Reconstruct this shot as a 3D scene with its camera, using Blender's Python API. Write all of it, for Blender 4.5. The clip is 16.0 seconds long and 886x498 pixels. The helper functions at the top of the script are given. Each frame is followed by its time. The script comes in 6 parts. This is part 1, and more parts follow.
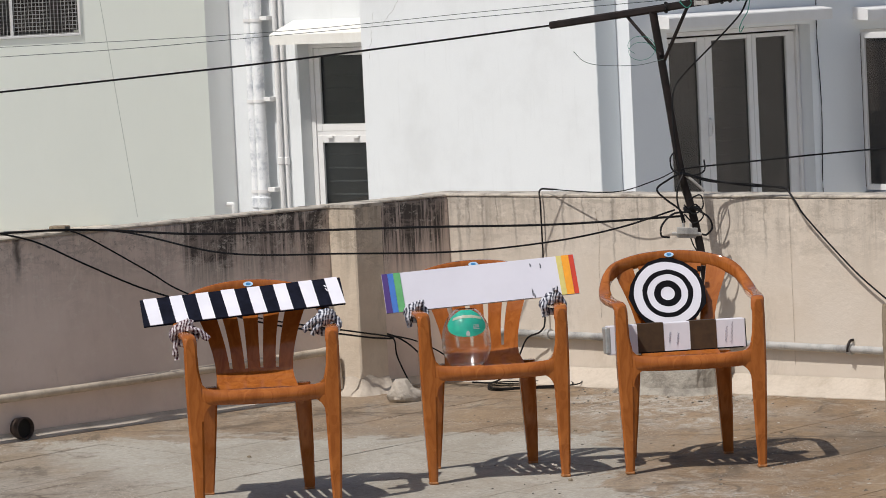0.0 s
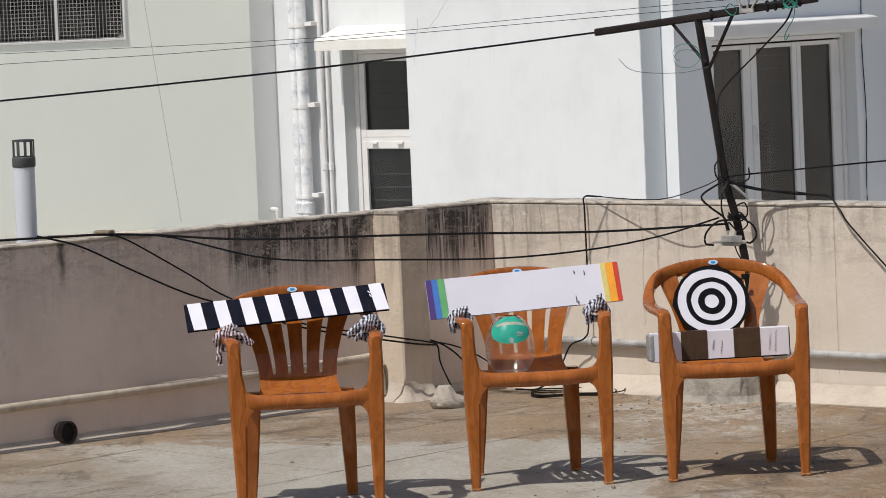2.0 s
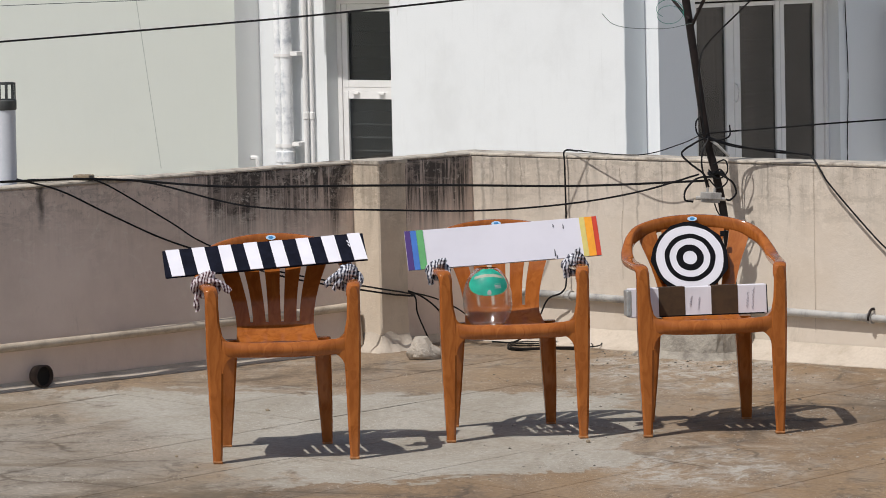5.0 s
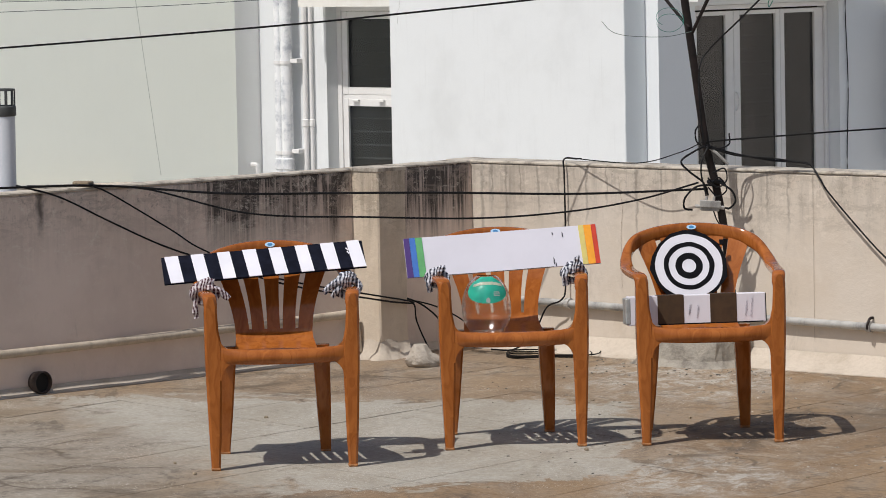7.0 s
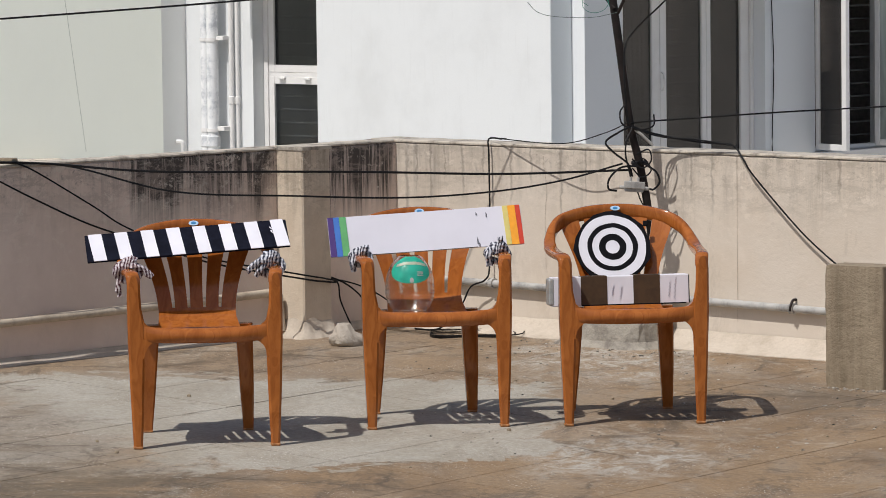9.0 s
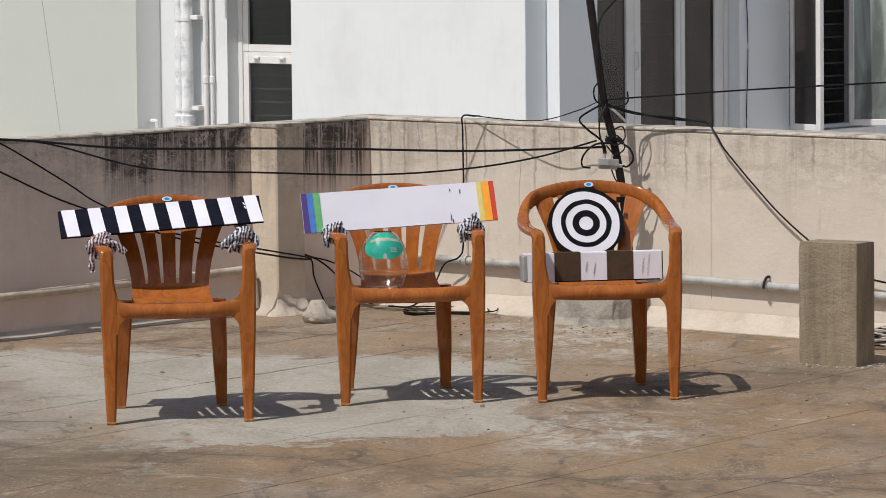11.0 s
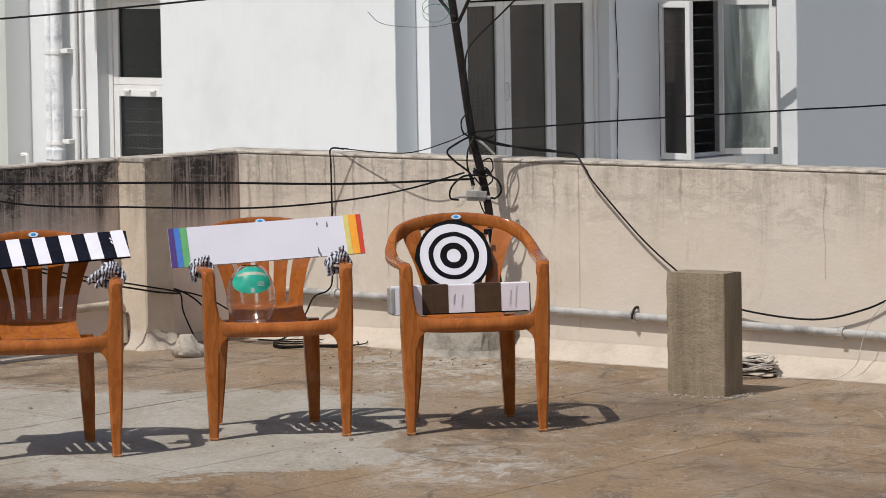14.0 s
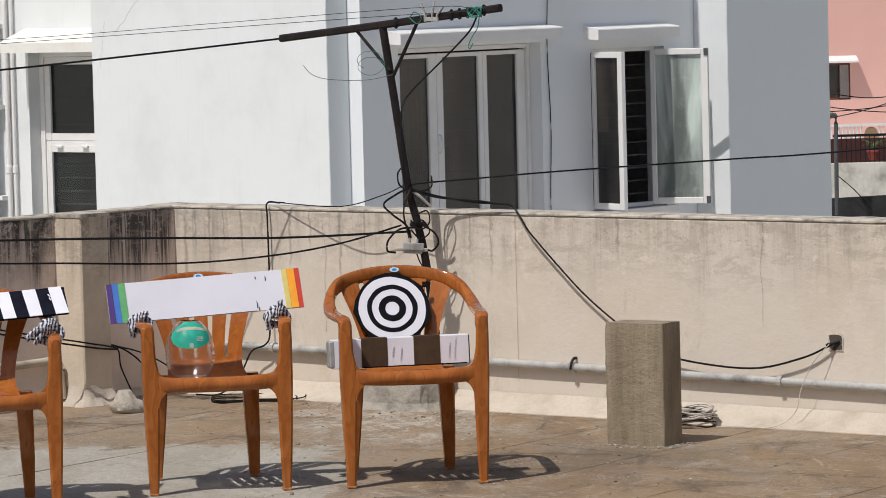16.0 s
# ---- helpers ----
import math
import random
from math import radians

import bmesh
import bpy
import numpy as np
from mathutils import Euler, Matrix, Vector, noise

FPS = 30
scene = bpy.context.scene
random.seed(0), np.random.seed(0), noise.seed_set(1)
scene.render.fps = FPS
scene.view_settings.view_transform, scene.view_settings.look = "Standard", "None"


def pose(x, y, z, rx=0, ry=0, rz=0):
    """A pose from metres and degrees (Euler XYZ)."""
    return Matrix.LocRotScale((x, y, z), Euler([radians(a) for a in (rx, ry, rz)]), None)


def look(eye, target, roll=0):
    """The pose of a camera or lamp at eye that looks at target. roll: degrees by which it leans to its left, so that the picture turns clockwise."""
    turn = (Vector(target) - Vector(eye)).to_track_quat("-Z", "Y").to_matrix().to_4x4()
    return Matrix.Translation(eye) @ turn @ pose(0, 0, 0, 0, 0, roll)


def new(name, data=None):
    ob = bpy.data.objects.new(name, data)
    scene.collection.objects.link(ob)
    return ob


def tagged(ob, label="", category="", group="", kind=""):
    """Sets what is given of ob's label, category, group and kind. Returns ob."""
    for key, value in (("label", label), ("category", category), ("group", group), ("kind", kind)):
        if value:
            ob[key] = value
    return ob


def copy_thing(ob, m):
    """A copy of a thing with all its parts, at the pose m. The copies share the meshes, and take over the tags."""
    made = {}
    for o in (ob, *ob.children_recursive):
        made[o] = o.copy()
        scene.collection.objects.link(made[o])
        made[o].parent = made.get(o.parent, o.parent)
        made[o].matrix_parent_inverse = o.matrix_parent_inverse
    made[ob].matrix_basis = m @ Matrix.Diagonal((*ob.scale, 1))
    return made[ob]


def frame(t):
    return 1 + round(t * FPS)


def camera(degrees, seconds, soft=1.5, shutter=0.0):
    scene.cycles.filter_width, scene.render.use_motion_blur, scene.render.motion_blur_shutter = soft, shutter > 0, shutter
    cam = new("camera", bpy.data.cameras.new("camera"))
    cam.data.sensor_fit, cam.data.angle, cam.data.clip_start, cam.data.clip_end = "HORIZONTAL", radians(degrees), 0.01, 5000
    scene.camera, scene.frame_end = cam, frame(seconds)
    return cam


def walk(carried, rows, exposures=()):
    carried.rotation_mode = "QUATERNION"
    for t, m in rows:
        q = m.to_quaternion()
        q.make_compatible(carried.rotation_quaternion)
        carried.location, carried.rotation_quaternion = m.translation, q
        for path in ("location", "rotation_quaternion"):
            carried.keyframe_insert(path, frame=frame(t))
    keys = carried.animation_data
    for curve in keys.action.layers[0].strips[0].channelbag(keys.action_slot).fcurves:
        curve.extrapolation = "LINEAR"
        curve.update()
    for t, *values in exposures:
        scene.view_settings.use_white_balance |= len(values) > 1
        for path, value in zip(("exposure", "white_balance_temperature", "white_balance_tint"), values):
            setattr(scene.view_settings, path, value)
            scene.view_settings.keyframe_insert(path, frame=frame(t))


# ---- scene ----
cam = camera(11.515, 16.0, soft=0.9)
# seconds, sideways, height, yaw, pitch, roll of the hand-held camera
ROWS = [
    (0.0, -0.012, 1.899, -0.381, -3.706, 2.688),
    (0.5, -0.013, 1.902, -0.179, -3.616, 2.501),
    (1.0, -0.019, 1.897, 0.078, -3.464, 2.526),
    (1.5, -0.005, 1.895, 0.229, -3.655, 2.501),
    (2.0, -0.016, 1.899, 0.199, -3.596, 2.415),
    (2.5, -0.014, 1.896, 0.173, -3.543, 2.207),
    (3.0, -0.017, 1.895, 0.108, -3.623, 1.800),
    (3.5, -0.011, 1.893, 0.065, -3.695, 1.450),
    (4.0, -0.014, 1.885, 0.006, -3.947, 1.442),
    (4.5, -0.017, 1.889, 0.016, -4.055, 1.220),
    (5.0, -0.017, 1.896, -0.000, -4.227, 1.264),
    (7.5, -0.012, 1.895, -0.016, -4.116, 1.049),
    (8.0, -0.009, 1.882, -0.246, -4.131, 0.903),
    (8.5, -0.004, 1.896, -0.658, -4.325, 0.403),
    (9.0, -0.005, 1.904, -0.924, -4.435, 0.676),
    (9.5, -0.003, 1.879, -1.168, -4.440, 0.889),
    (12.0, 0.004, 1.885, -1.276, -4.785, 0.468),
    (12.5, 0.015, 1.888, -1.317, -4.708, 0.790),
    (13.0, 0.010, 1.878, -1.316, -4.671, 0.654),
    (13.5, 0.016, 1.878, -1.882, -4.775, 0.751),
    (14.0, 0.032, 1.892, -2.893, -4.301, 0.936),
    (14.5, 0.043, 1.890, -3.473, -3.892, 1.614),
    (15.0, 0.038, 1.893, -3.929, -3.807, 1.449),
    (15.5, 0.029, 1.891, -4.090, -3.821, 1.349),
    (16.0, 0.005, 1.895, -3.832, -3.643, 1.488),
]
walk(cam, [(t, pose(x, 0, z, 90 + pitch, roll, yaw)) for t, x, z, yaw, pitch, roll in ROWS],
     exposures=[(0.0, -0.2), (16.0, -0.2)])

# ---- light ----
SUN = Vector((-0.446, -0.424, 1.0)).normalized()          # towards the sun
world = bpy.data.worlds.new("sky")
scene.world = world
world.use_nodes = True
wn = world.node_tree.nodes
sky = wn.new("ShaderNodeTexSky")
sky.sky_type, sky.sun_disc = "NISHITA", False
sky.sun_elevation = math.asin(SUN.z)
sky.sun_rotation = math.atan2(SUN.x, SUN.y)
sky.air_density, sky.dust_density = 1.0, 2.5
wn["Background"].inputs[1].default_value = 0.083
world.node_tree.links.new(sky.outputs[0], wn["Background"].inputs[0])
sun_data = bpy.data.lights.new("sun", "SUN")
sun_data.energy, sun_data.angle, sun_data.color = 3.85, radians(0.55), (1.0, 0.965, 0.92)
sun = new("sun", sun_data)
sun.matrix_world = look(SUN * 40, (0, 0, 0))

# ---- materials ----
MATS = {}


class Nodes:
    """A small helper round one material's node tree."""

    def __init__(self, name, rough=0.7, metal=0.0, spec=0.5):
        self.m = bpy.data.materials.new(name)
        self.m.use_nodes = True
        self.t = self.m.node_tree
        self.b = self.t.nodes["Principled BSDF"]
        self.b.inputs["Roughness"].default_value = rough
        self.b.inputs["Metallic"].default_value = metal
        self.b.inputs["Specular IOR Level"].default_value = spec
        self.co = self.t.nodes.new("ShaderNodeTexCoord").outputs["Object"]
        MATS[name] = self.m

    def node(self, kind, **ins):
        n = self.t.nodes.new(kind)
        for k, v in ins.items():
            self.put(n.inputs[k.replace("_", " ")], v)
        return n

    def put(self, socket, v):
        if isinstance(v, bpy.types.NodeSocket):
            self.t.links.new(v, socket)
        else:
            socket.default_value = v

    def stretched(self, x, y, z):
        n = self.t.nodes.new("ShaderNodeMapping")
        self.t.links.new(self.co, n.inputs[0])
        n.inputs["Scale"].default_value = (x, y, z)
        return n.outputs[0]

    def noise(self, scale, detail=5, rough=0.6, co=None, dist=0.0):
        n = self.node("ShaderNodeTexNoise", Scale=scale, Detail=detail, Roughness=rough, Distortion=dist)
        self.t.links.new(co or self.co, n.inputs["Vector"])
        return n.outputs["Fac"]

    def ramp(self, fac, lo, hi, a=0.0, b=1.0):
        n = self.node("ShaderNodeMapRange")
        n.interpolation_type = "SMOOTHSTEP"
        self.put(n.inputs["Value"], fac)
        for k, v in (("From Min", lo), ("From Max", hi), ("To Min", a), ("To Max", b)):
            n.inputs[k].default_value = v
        return n.outputs[0]

    def maths(self, op, a, b=0.0):
        n = self.t.nodes.new("ShaderNodeMath")
        n.operation = op
        self.put(n.inputs[0], a), self.put(n.inputs[1], b)
        return n.outputs[0]

    def axis(self, k):
        n = self.t.nodes.new("ShaderNodeSeparateXYZ")
        self.t.links.new(self.co, n.inputs[0])
        return n.outputs[k]

    def mix(self, fac, a, b, mode="MIX"):
        n = self.t.nodes.new("ShaderNodeMix")
        n.data_type, n.blend_type = "RGBA", mode
        self.put(n.inputs[0], fac)
        self.put(n.inputs[6], a if isinstance(a, bpy.types.NodeSocket) else (*a, 1))
        self.put(n.inputs[7], b if isinstance(b, bpy.types.NodeSocket) else (*b, 1))
        return n.outputs[2]

    def done(self, colour, bump=None, strength=0.3, dist=0.01, rough=None):
        self.put(self.b.inputs["Base Color"], colour if isinstance(colour, bpy.types.NodeSocket) else (*colour, 1))
        if bump is not None:
            n = self.node("ShaderNodeBump", Strength=strength, Distance=dist)
            self.t.links.new(bump, n.inputs["Height"])
            self.t.links.new(n.outputs[0], self.b.inputs["Normal"])
        if rough is not None:
            self.put(self.b.inputs["Roughness"], rough)
        return self.m


def painted(name, colour, dirt, rough=0.75, scale=3.0, amount=0.5, bump=0.25, fine=90.0):
    """Painted plaster or a like plain surface, with soft blotches, fine grain and faint runs."""
    n = Nodes(name, rough)
    blot = n.ramp(n.noise(scale, 6, 0.65), 0.42, 0.75, 0, amount)
    runs = n.ramp(n.noise(4.0, 5, 0.6, n.stretched(6, 6, 0.5)), 0.55, 0.8, 0, amount * 0.6)
    c = n.mix(blot, colour, dirt)
    c = n.mix(runs, c, dirt)
    grain = n.noise(fine, 3, 0.6)
    c = n.mix(0.12, c, n.mix(grain, (0.0, 0.0, 0.0), (1, 1, 1)), "OVERLAY")
    return n.done(c, n.maths("ADD", grain, n.maths("MULTIPLY", n.noise(scale * 4, 4), 2.0)), bump, 0.004)


def plain(name, colour, rough=0.5, metal=0.0, var=0.15, scale=25.0, spec=0.5, bump=0.0):
    n = Nodes(name, rough, metal, spec)
    k = n.noise(scale, 4)
    dark = tuple(c * (1 - var) for c in colour)
    light = tuple(min(1, c * (1 + var)) for c in colour)
    c = n.mix(n.ramp(k, 0.3, 0.7), dark, light)
    return n.done(c, k if bump else None, bump, 0.003)


def parapet_material(name, base, warm, stain, lo, hi, strength, relief=0.4, comb=1.0, drips=()):
    """Old cream paint with black runs that start at the coping between lo and hi along the wall."""
    n = Nodes(name, 0.85)
    x, y, z = n.axis(0), n.axis(1), n.axis(2)
    along = n.maths("ADD", x, y)
    c = n.mix(n.ramp(n.noise(1.7, 6, 0.65), 0.35, 0.72), base, warm)
    c = n.mix(n.ramp(n.noise(9, 6, 0.75, n.stretched(1, 1, 0.6)), 0.52, 0.8, 0, 0.28), c, tuple(v * 0.62 for v in base))
    streak = n.ramp(n.noise(5.0, 8, 0.78, n.stretched(2.6, 2.6, 0.16), 0.3), 0.44, 0.68)
    fringe = n.ramp(n.noise(16.0, 6, 0.75, n.stretched(3.5, 3.5, 0.10)), 0.40, 0.62)
    streak = n.maths("ADD", n.maths("MULTIPLY", streak, 0.7), n.maths("MULTIPLY", fringe, 0.5 * comb))
    fall = n.ramp(n.maths("ADD", z, n.maths("MULTIPLY", n.noise(3.0, 4, 0.6, n.stretched(2.5, 2.5, 0.2)), 0.65)), 0.80, 1.22)
    here = n.maths("MULTIPLY", n.ramp(along, lo - 0.5, lo + 0.06), n.ramp(along, hi - 0.05, hi + 0.05, 1, 0))
    here = n.maths("ADD", n.maths("MULTIPLY", here, strength), 0.10 + 0.10 * comb)
    c = n.mix(n.maths("MINIMUM", n.maths("MULTIPLY", n.maths("MULTIPLY", n.maths("ADD", streak, 0.12), fall), here), 0.94), c, stain)
    # scuffed, flaking band below the coping, in flat uneven patches
    rub = n.ramp(n.noise(7.0, 9, 0.8, n.stretched(0.8, 0.8, 2.2), 0.5), 0.485, 0.55)
    rub = n.maths("MULTIPLY", rub, n.ramp(n.maths("ADD", z, n.maths("MULTIPLY", n.noise(2.1, 3), 0.5)), 0.70, 1.10, 0, 0.60))
    c = n.mix(rub, c, tuple(v * 0.62 for v in warm))
    flake = n.ramp(n.noise(9.0, 9, 0.82, n.stretched(0.9, 0.9, 1.6), 0.4), 0.56, 0.60, 0, 0.55)
    c = n.mix(n.maths("MULTIPLY", flake, n.ramp(z, 0.35, 0.8, 0.25, 1.0)), c, tuple(min(0.82, v * 1.14) for v in base))
    speck = n.maths("MULTIPLY", n.ramp(n.noise(38, 5, 0.75), 0.54, 0.68), n.ramp(n.maths("ADD", z, n.maths("MULTIPLY", n.noise(4.0, 5, 0.7), 0.5)), 0.80, 1.16, 0, 0.6))
    c = n.mix(speck, c, tuple(v * 1.5 for v in stain))
    drip = n.ramp(n.noise(3.4, 4, 0.6, n.stretched(4.5, 4.5, 0.05)), 0.63, 0.74, 0, 0.30)
    c = n.mix(n.maths("MULTIPLY", drip, n.ramp(n.noise(2.0, 3, 0.5), 0.40, 0.62)), c, tuple(v * 1.8 for v in stain))
    for at_, wide, low in drips:
        one = n.maths("MULTIPLY", n.ramp(n.maths("ADD", along, n.maths("MULTIPLY", n.noise(18, 4), 0.05)), at_ - wide + 0.025, at_ + 0.025), n.ramp(n.maths("ADD", along, n.maths("MULTIPLY", n.noise(18, 4), 0.05)), at_ + 0.025, at_ + wide + 0.025, 1, 0))
        one = n.maths("MULTIPLY", one, n.ramp(n.maths("ADD", z, n.maths("MULTIPLY", n.noise(22, 4), 0.1)), low, low + 0.14))
        c = n.mix(n.maths("MULTIPLY", one, 0.8 if wide > 0.022 else 0.42), c, stain)
    patch = n.ramp(n.noise(2.2, 9, 0.82, n.stretched(1, 1, 0.7), 0.6), 0.53, 0.60, 0, 0.30)
    c = n.mix(patch, c, tuple(min(0.8, v * 1.10) for v in base))
    grime = n.ramp(n.noise(3.4, 9, 0.8, n.stretched(1.3, 1.3, 0.5), 0.4), 0.56, 0.68, 0, 0.30)
    c = n.mix(grime, c, tuple(v * 0.55 for v in warm))
    return n.done(c, n.maths("ADD", n.noise(60, 5, 0.7), n.maths("MULTIPLY", n.noise(7, 4), 3.0)), relief, 0.006)


CREAM = (0.665, 0.592, 0.508)
M_PAR_R = parapet_material("cream_parapet_paint", CREAM, (0.62, 0.535, 0.44), (0.10, 0.088, 0.075), -9, 9, 0.45, 0.2, 0.35, ((0.07, 0.018, 0.40), (0.13, 0.010, 0.62), (0.22, 0.014, 0.56), (0.31, 0.009, 0.66), (0.42, 0.013, 0.60), (0.55, 0.010, 0.68), (0.72, 0.012, 0.58), (0.84, 0.009, 0.66), (1.02, 0.012, 0.52), (1.17, 0.010, 0.62), (1.78, 0.010, 0.64), (1.90, 0.012, 0.58), (2.6, 0.012, 0.66)))
M_PAR_L = parapet_material("shaded_parapet_paint", (0.79, 0.66, 0.58), (0.69, 0.57, 0.495), (0.034, 0.031, 0.029), -1.42, -0.005, 2.3, 0.12, 1.0, ((-2.58, 0.03, 0.68),))
M_COPING = painted("grey_coping", (0.54, 0.485, 0.41), (0.13, 0.11, 0.09), 0.9, 11, 0.95, 0.5)
M_FILLET = painted("pale_mortar_fillet", (0.54, 0.47, 0.39), (0.36, 0.30, 0.23), 0.9, 6, 0.7, 0.5)


def cement_material(name, base, dark, pale):
    """Bare formed cement with vertical pour marks, pores and soot."""
    n = Nodes(name, 0.9)
    c = n.mix(n.ramp(n.noise(6, 6, 0.65, n.stretched(2.2, 2.2, 0.35)), 0.35, 0.7), base, dark)
    c = n.mix(n.ramp(n.noise(12, 6, 0.75, n.stretched(3, 3, 0.12)), 0.55, 0.72, 0, 0.5), c, pale)
    c = n.mix(n.ramp(n.noise(5, 8, 0.8), 0.57, 0.70, 0, 0.45), c, tuple(v * 0.6 for v in dark))
    c = n.mix(n.ramp(n.noise(70, 3, 0.6), 0.64, 0.70, 0, 0.6), c, tuple(v * 0.4 for v in dark))
    return n.done(c, n.maths("ADD", n.noise(80, 4, 0.7), n.maths("MULTIPLY", n.noise(14, 5), 2.5)), 0.6, 0.006)


M_PILLAR = cement_material("grey_brown_cement", (0.31, 0.25, 0.175), (0.205, 0.16, 0.108), (0.40, 0.335, 0.25))
M_WHITE = painted("white_wall_paint", (0.745, 0.765, 0.775), (0.58, 0.59, 0.59), 0.7, 1.4, 0.42, 0.12)
M_GREEN = painted("pale_green_wall_paint", (0.885, 0.91, 0.83), (0.83, 0.855, 0.775), 0.7, 0.9, 0.4, 0.12)
M_GREY = painted("blue_grey_wall_paint", (0.76, 0.80, 0.815), (0.71, 0.75, 0.765), 0.75, 1.2, 0.35, 0.12)
M_LIGHTGREY = painted("light_grey_wall_paint", (0.78, 0.805, 0.825), (0.73, 0.755, 0.775), 0.75, 1.2, 0.35, 0.12)
M_PINK = painted("pink_wall_paint", (0.72, 0.42, 0.36), (0.62, 0.36, 0.31), 0.8, 0.6, 0.4, 0.1)
M_TRIM = painted("white_window_paint", (0.78, 0.77, 0.76), (0.60, 0.58, 0.55), 0.5, 4, 0.3, 0.05)


def floor_material():
    """Old cement screed: grey where it was skimmed, rust-brown silt in front and to the right, black algae blotches, pale crumbs."""
    n = Nodes("weathered_roof_screed", 0.88)
    x, y = n.axis(0), n.axis(1)
    flat = n.stretched(1, 0.55, 1)
    big = n.noise(0.8, 6, 0.62, flat, 0.5)
    mid = n.noise(2.6, 7, 0.7, flat, 0.9)
    fine = n.noise(42, 6, 0.78)
    c = n.mix(n.ramp(big, 0.38, 0.62), (0.30, 0.265, 0.22), (0.285, 0.215, 0.145))
    wob = n.maths("MULTIPLY", n.maths("SUBTRACT", n.maths("ADD", mid, n.maths("MULTIPLY", n.noise(9, 5, 0.7), 0.4)), 0.7), 1.1)
    front = n.maths("ADD", n.maths("SUBTRACT", y, n.maths("ADD", 15.02, n.maths("MULTIPLY", x, 0.33))), wob)
    side = n.maths("ADD", n.maths("SUBTRACT", 0.66, x), wob)
    left = n.maths("ADD", n.maths("ADD", x, n.maths("MULTIPLY", n.maths("SUBTRACT", y, 14.7), 0.35)), n.maths("ADD", wob, 0.52))
    back = n.maths("ADD", n.maths("SUBTRACT", n.maths("SUBTRACT", 17.75, n.maths("MULTIPLY", x, 0.3)), y), n.maths("MULTIPLY", wob, 1.5))
    skim = n.maths("MULTIPLY", n.maths("MULTIPLY", n.ramp(front, -0.02, 0.035), n.ramp(side, -0.05, 0.06)), n.maths("MULTIPLY", n.ramp(left, -0.08, 0.10), n.ramp(back, -0.05, 0.12)))
    silt = n.maths("MAXIMUM", n.ramp(front, -0.05, 0.20, 1, 0), n.maths("MAXIMUM", n.ramp(side, -0.3, 0.25, 1, 0), n.ramp(back, -0.1, 0.2, 0.75, 0)))
    brown = n.mix(n.ramp(n.noise(1.6, 7, 0.7, flat, 1.0), 0.36, 0.66), (0.275, 0.186, 0.106), (0.190, 0.124, 0.070))
    damp = n.maths("MULTIPLY", n.ramp(left, -0.5, 0.06, 1, 0), n.ramp(n.noise(1.9, 8, 0.75, n.stretched(0.45, 1.0, 1), 0.8), 0.42, 0.60, 0.12, 0.85))
    c = n.mix(n.maths("MULTIPLY", silt, n.ramp(mid, 0.30, 0.60, 0.45, 1.0)), c, brown)
    c = n.mix(damp, c, (0.17, 0.13, 0.085))
    pale = n.ramp(n.noise(2.4, 9, 0.82, flat, 1.0), 0.54, 0.64, 0, 0.42)
    c = n.mix(pale, c, (0.47, 0.43, 0.36))
    algae = n.ramp(n.noise(3.6, 10, 0.85, flat, 0.6), 0.52, 0.60, 0, 0.55)
    c = n.mix(algae, c, (0.075, 0.058, 0.042))
    skin = n.mix(n.ramp(mid, 0.35, 0.68), (0.40, 0.375, 0.325), (0.315, 0.282, 0.228))
    skin = n.mix(n.ramp(n.noise(6, 9, 0.82, flat), 0.55, 0.66, 0, 0.5), skin, (0.15, 0.13, 0.10))
    c = n.mix(n.maths("MULTIPLY", skim, 0.92), c, skin)
    def near(cx, cy, rx, ry):
        d = n.maths("ADD", n.maths("POWER", n.maths("DIVIDE", n.maths("SUBTRACT", x, cx), rx), 2.0), n.maths("POWER", n.maths("DIVIDE", n.maths("SUBTRACT", y, cy), ry), 2.0))
        return n.ramp(n.maths("ADD", n.maths("SQRT", d), n.maths("MULTIPLY", wob, 1.2)), 0.45, 1.15, 1, 0)
    # lime spilt before the third chair and round the pole foot; dirt round the pillar stub
    lime = n.maths("MULTIPLY", n.maths("MAXIMUM", near(0.86, 15.1, 0.42, 0.75), near(0.95, 18.5, 0.55, 1.1)), n.ramp(n.noise(6.5, 10, 0.84, flat, 0.7), 0.46, 0.58, 0.08, 0.85))
    c = n.mix(lime, c, (0.44, 0.41, 0.36))
    c = n.mix(n.maths("MULTIPLY", near(1.78, 16.8, 0.5, 0.6), n.ramp(n.noise(5, 8, 0.8, flat), 0.38, 0.6, 0.15, 0.65)), c, (0.125, 0.098, 0.07))
    moss = n.maths("MULTIPLY", near(-1.0, 14.45, 0.75, 0.55), n.ramp(n.noise(4.2, 10, 0.85, n.stretched(0.5, 1.0, 1), 0.8), 0.45, 0.56, 0.05, 0.6))
    c = n.mix(moss, c, (0.085, 0.070, 0.050))
    # shrinkage cracks, dark with silt, in the brown stretches
    bent = n.node("ShaderNodeVectorMath")
    bent.operation = "MULTIPLY_ADD"
    sway = n.node("ShaderNodeTexNoise", Scale=2.3, Detail=5.0)
    n.t.links.new(n.co, sway.inputs["Vector"])
    n.put(bent.inputs[0], sway.outputs["Color"]), n.put(bent.inputs[2], n.co)
    bent.inputs[1].default_value = (0.35, 0.35, 0.0)
    vor = n.node("ShaderNodeTexVoronoi", Scale=0.85)
    vor.feature = "DISTANCE_TO_EDGE"
    n.put(vor.inputs["Vector"], bent.outputs[0])
    gap = n.ramp(vor.outputs["Distance"], 0.003, 0.016, 0.75, 0)
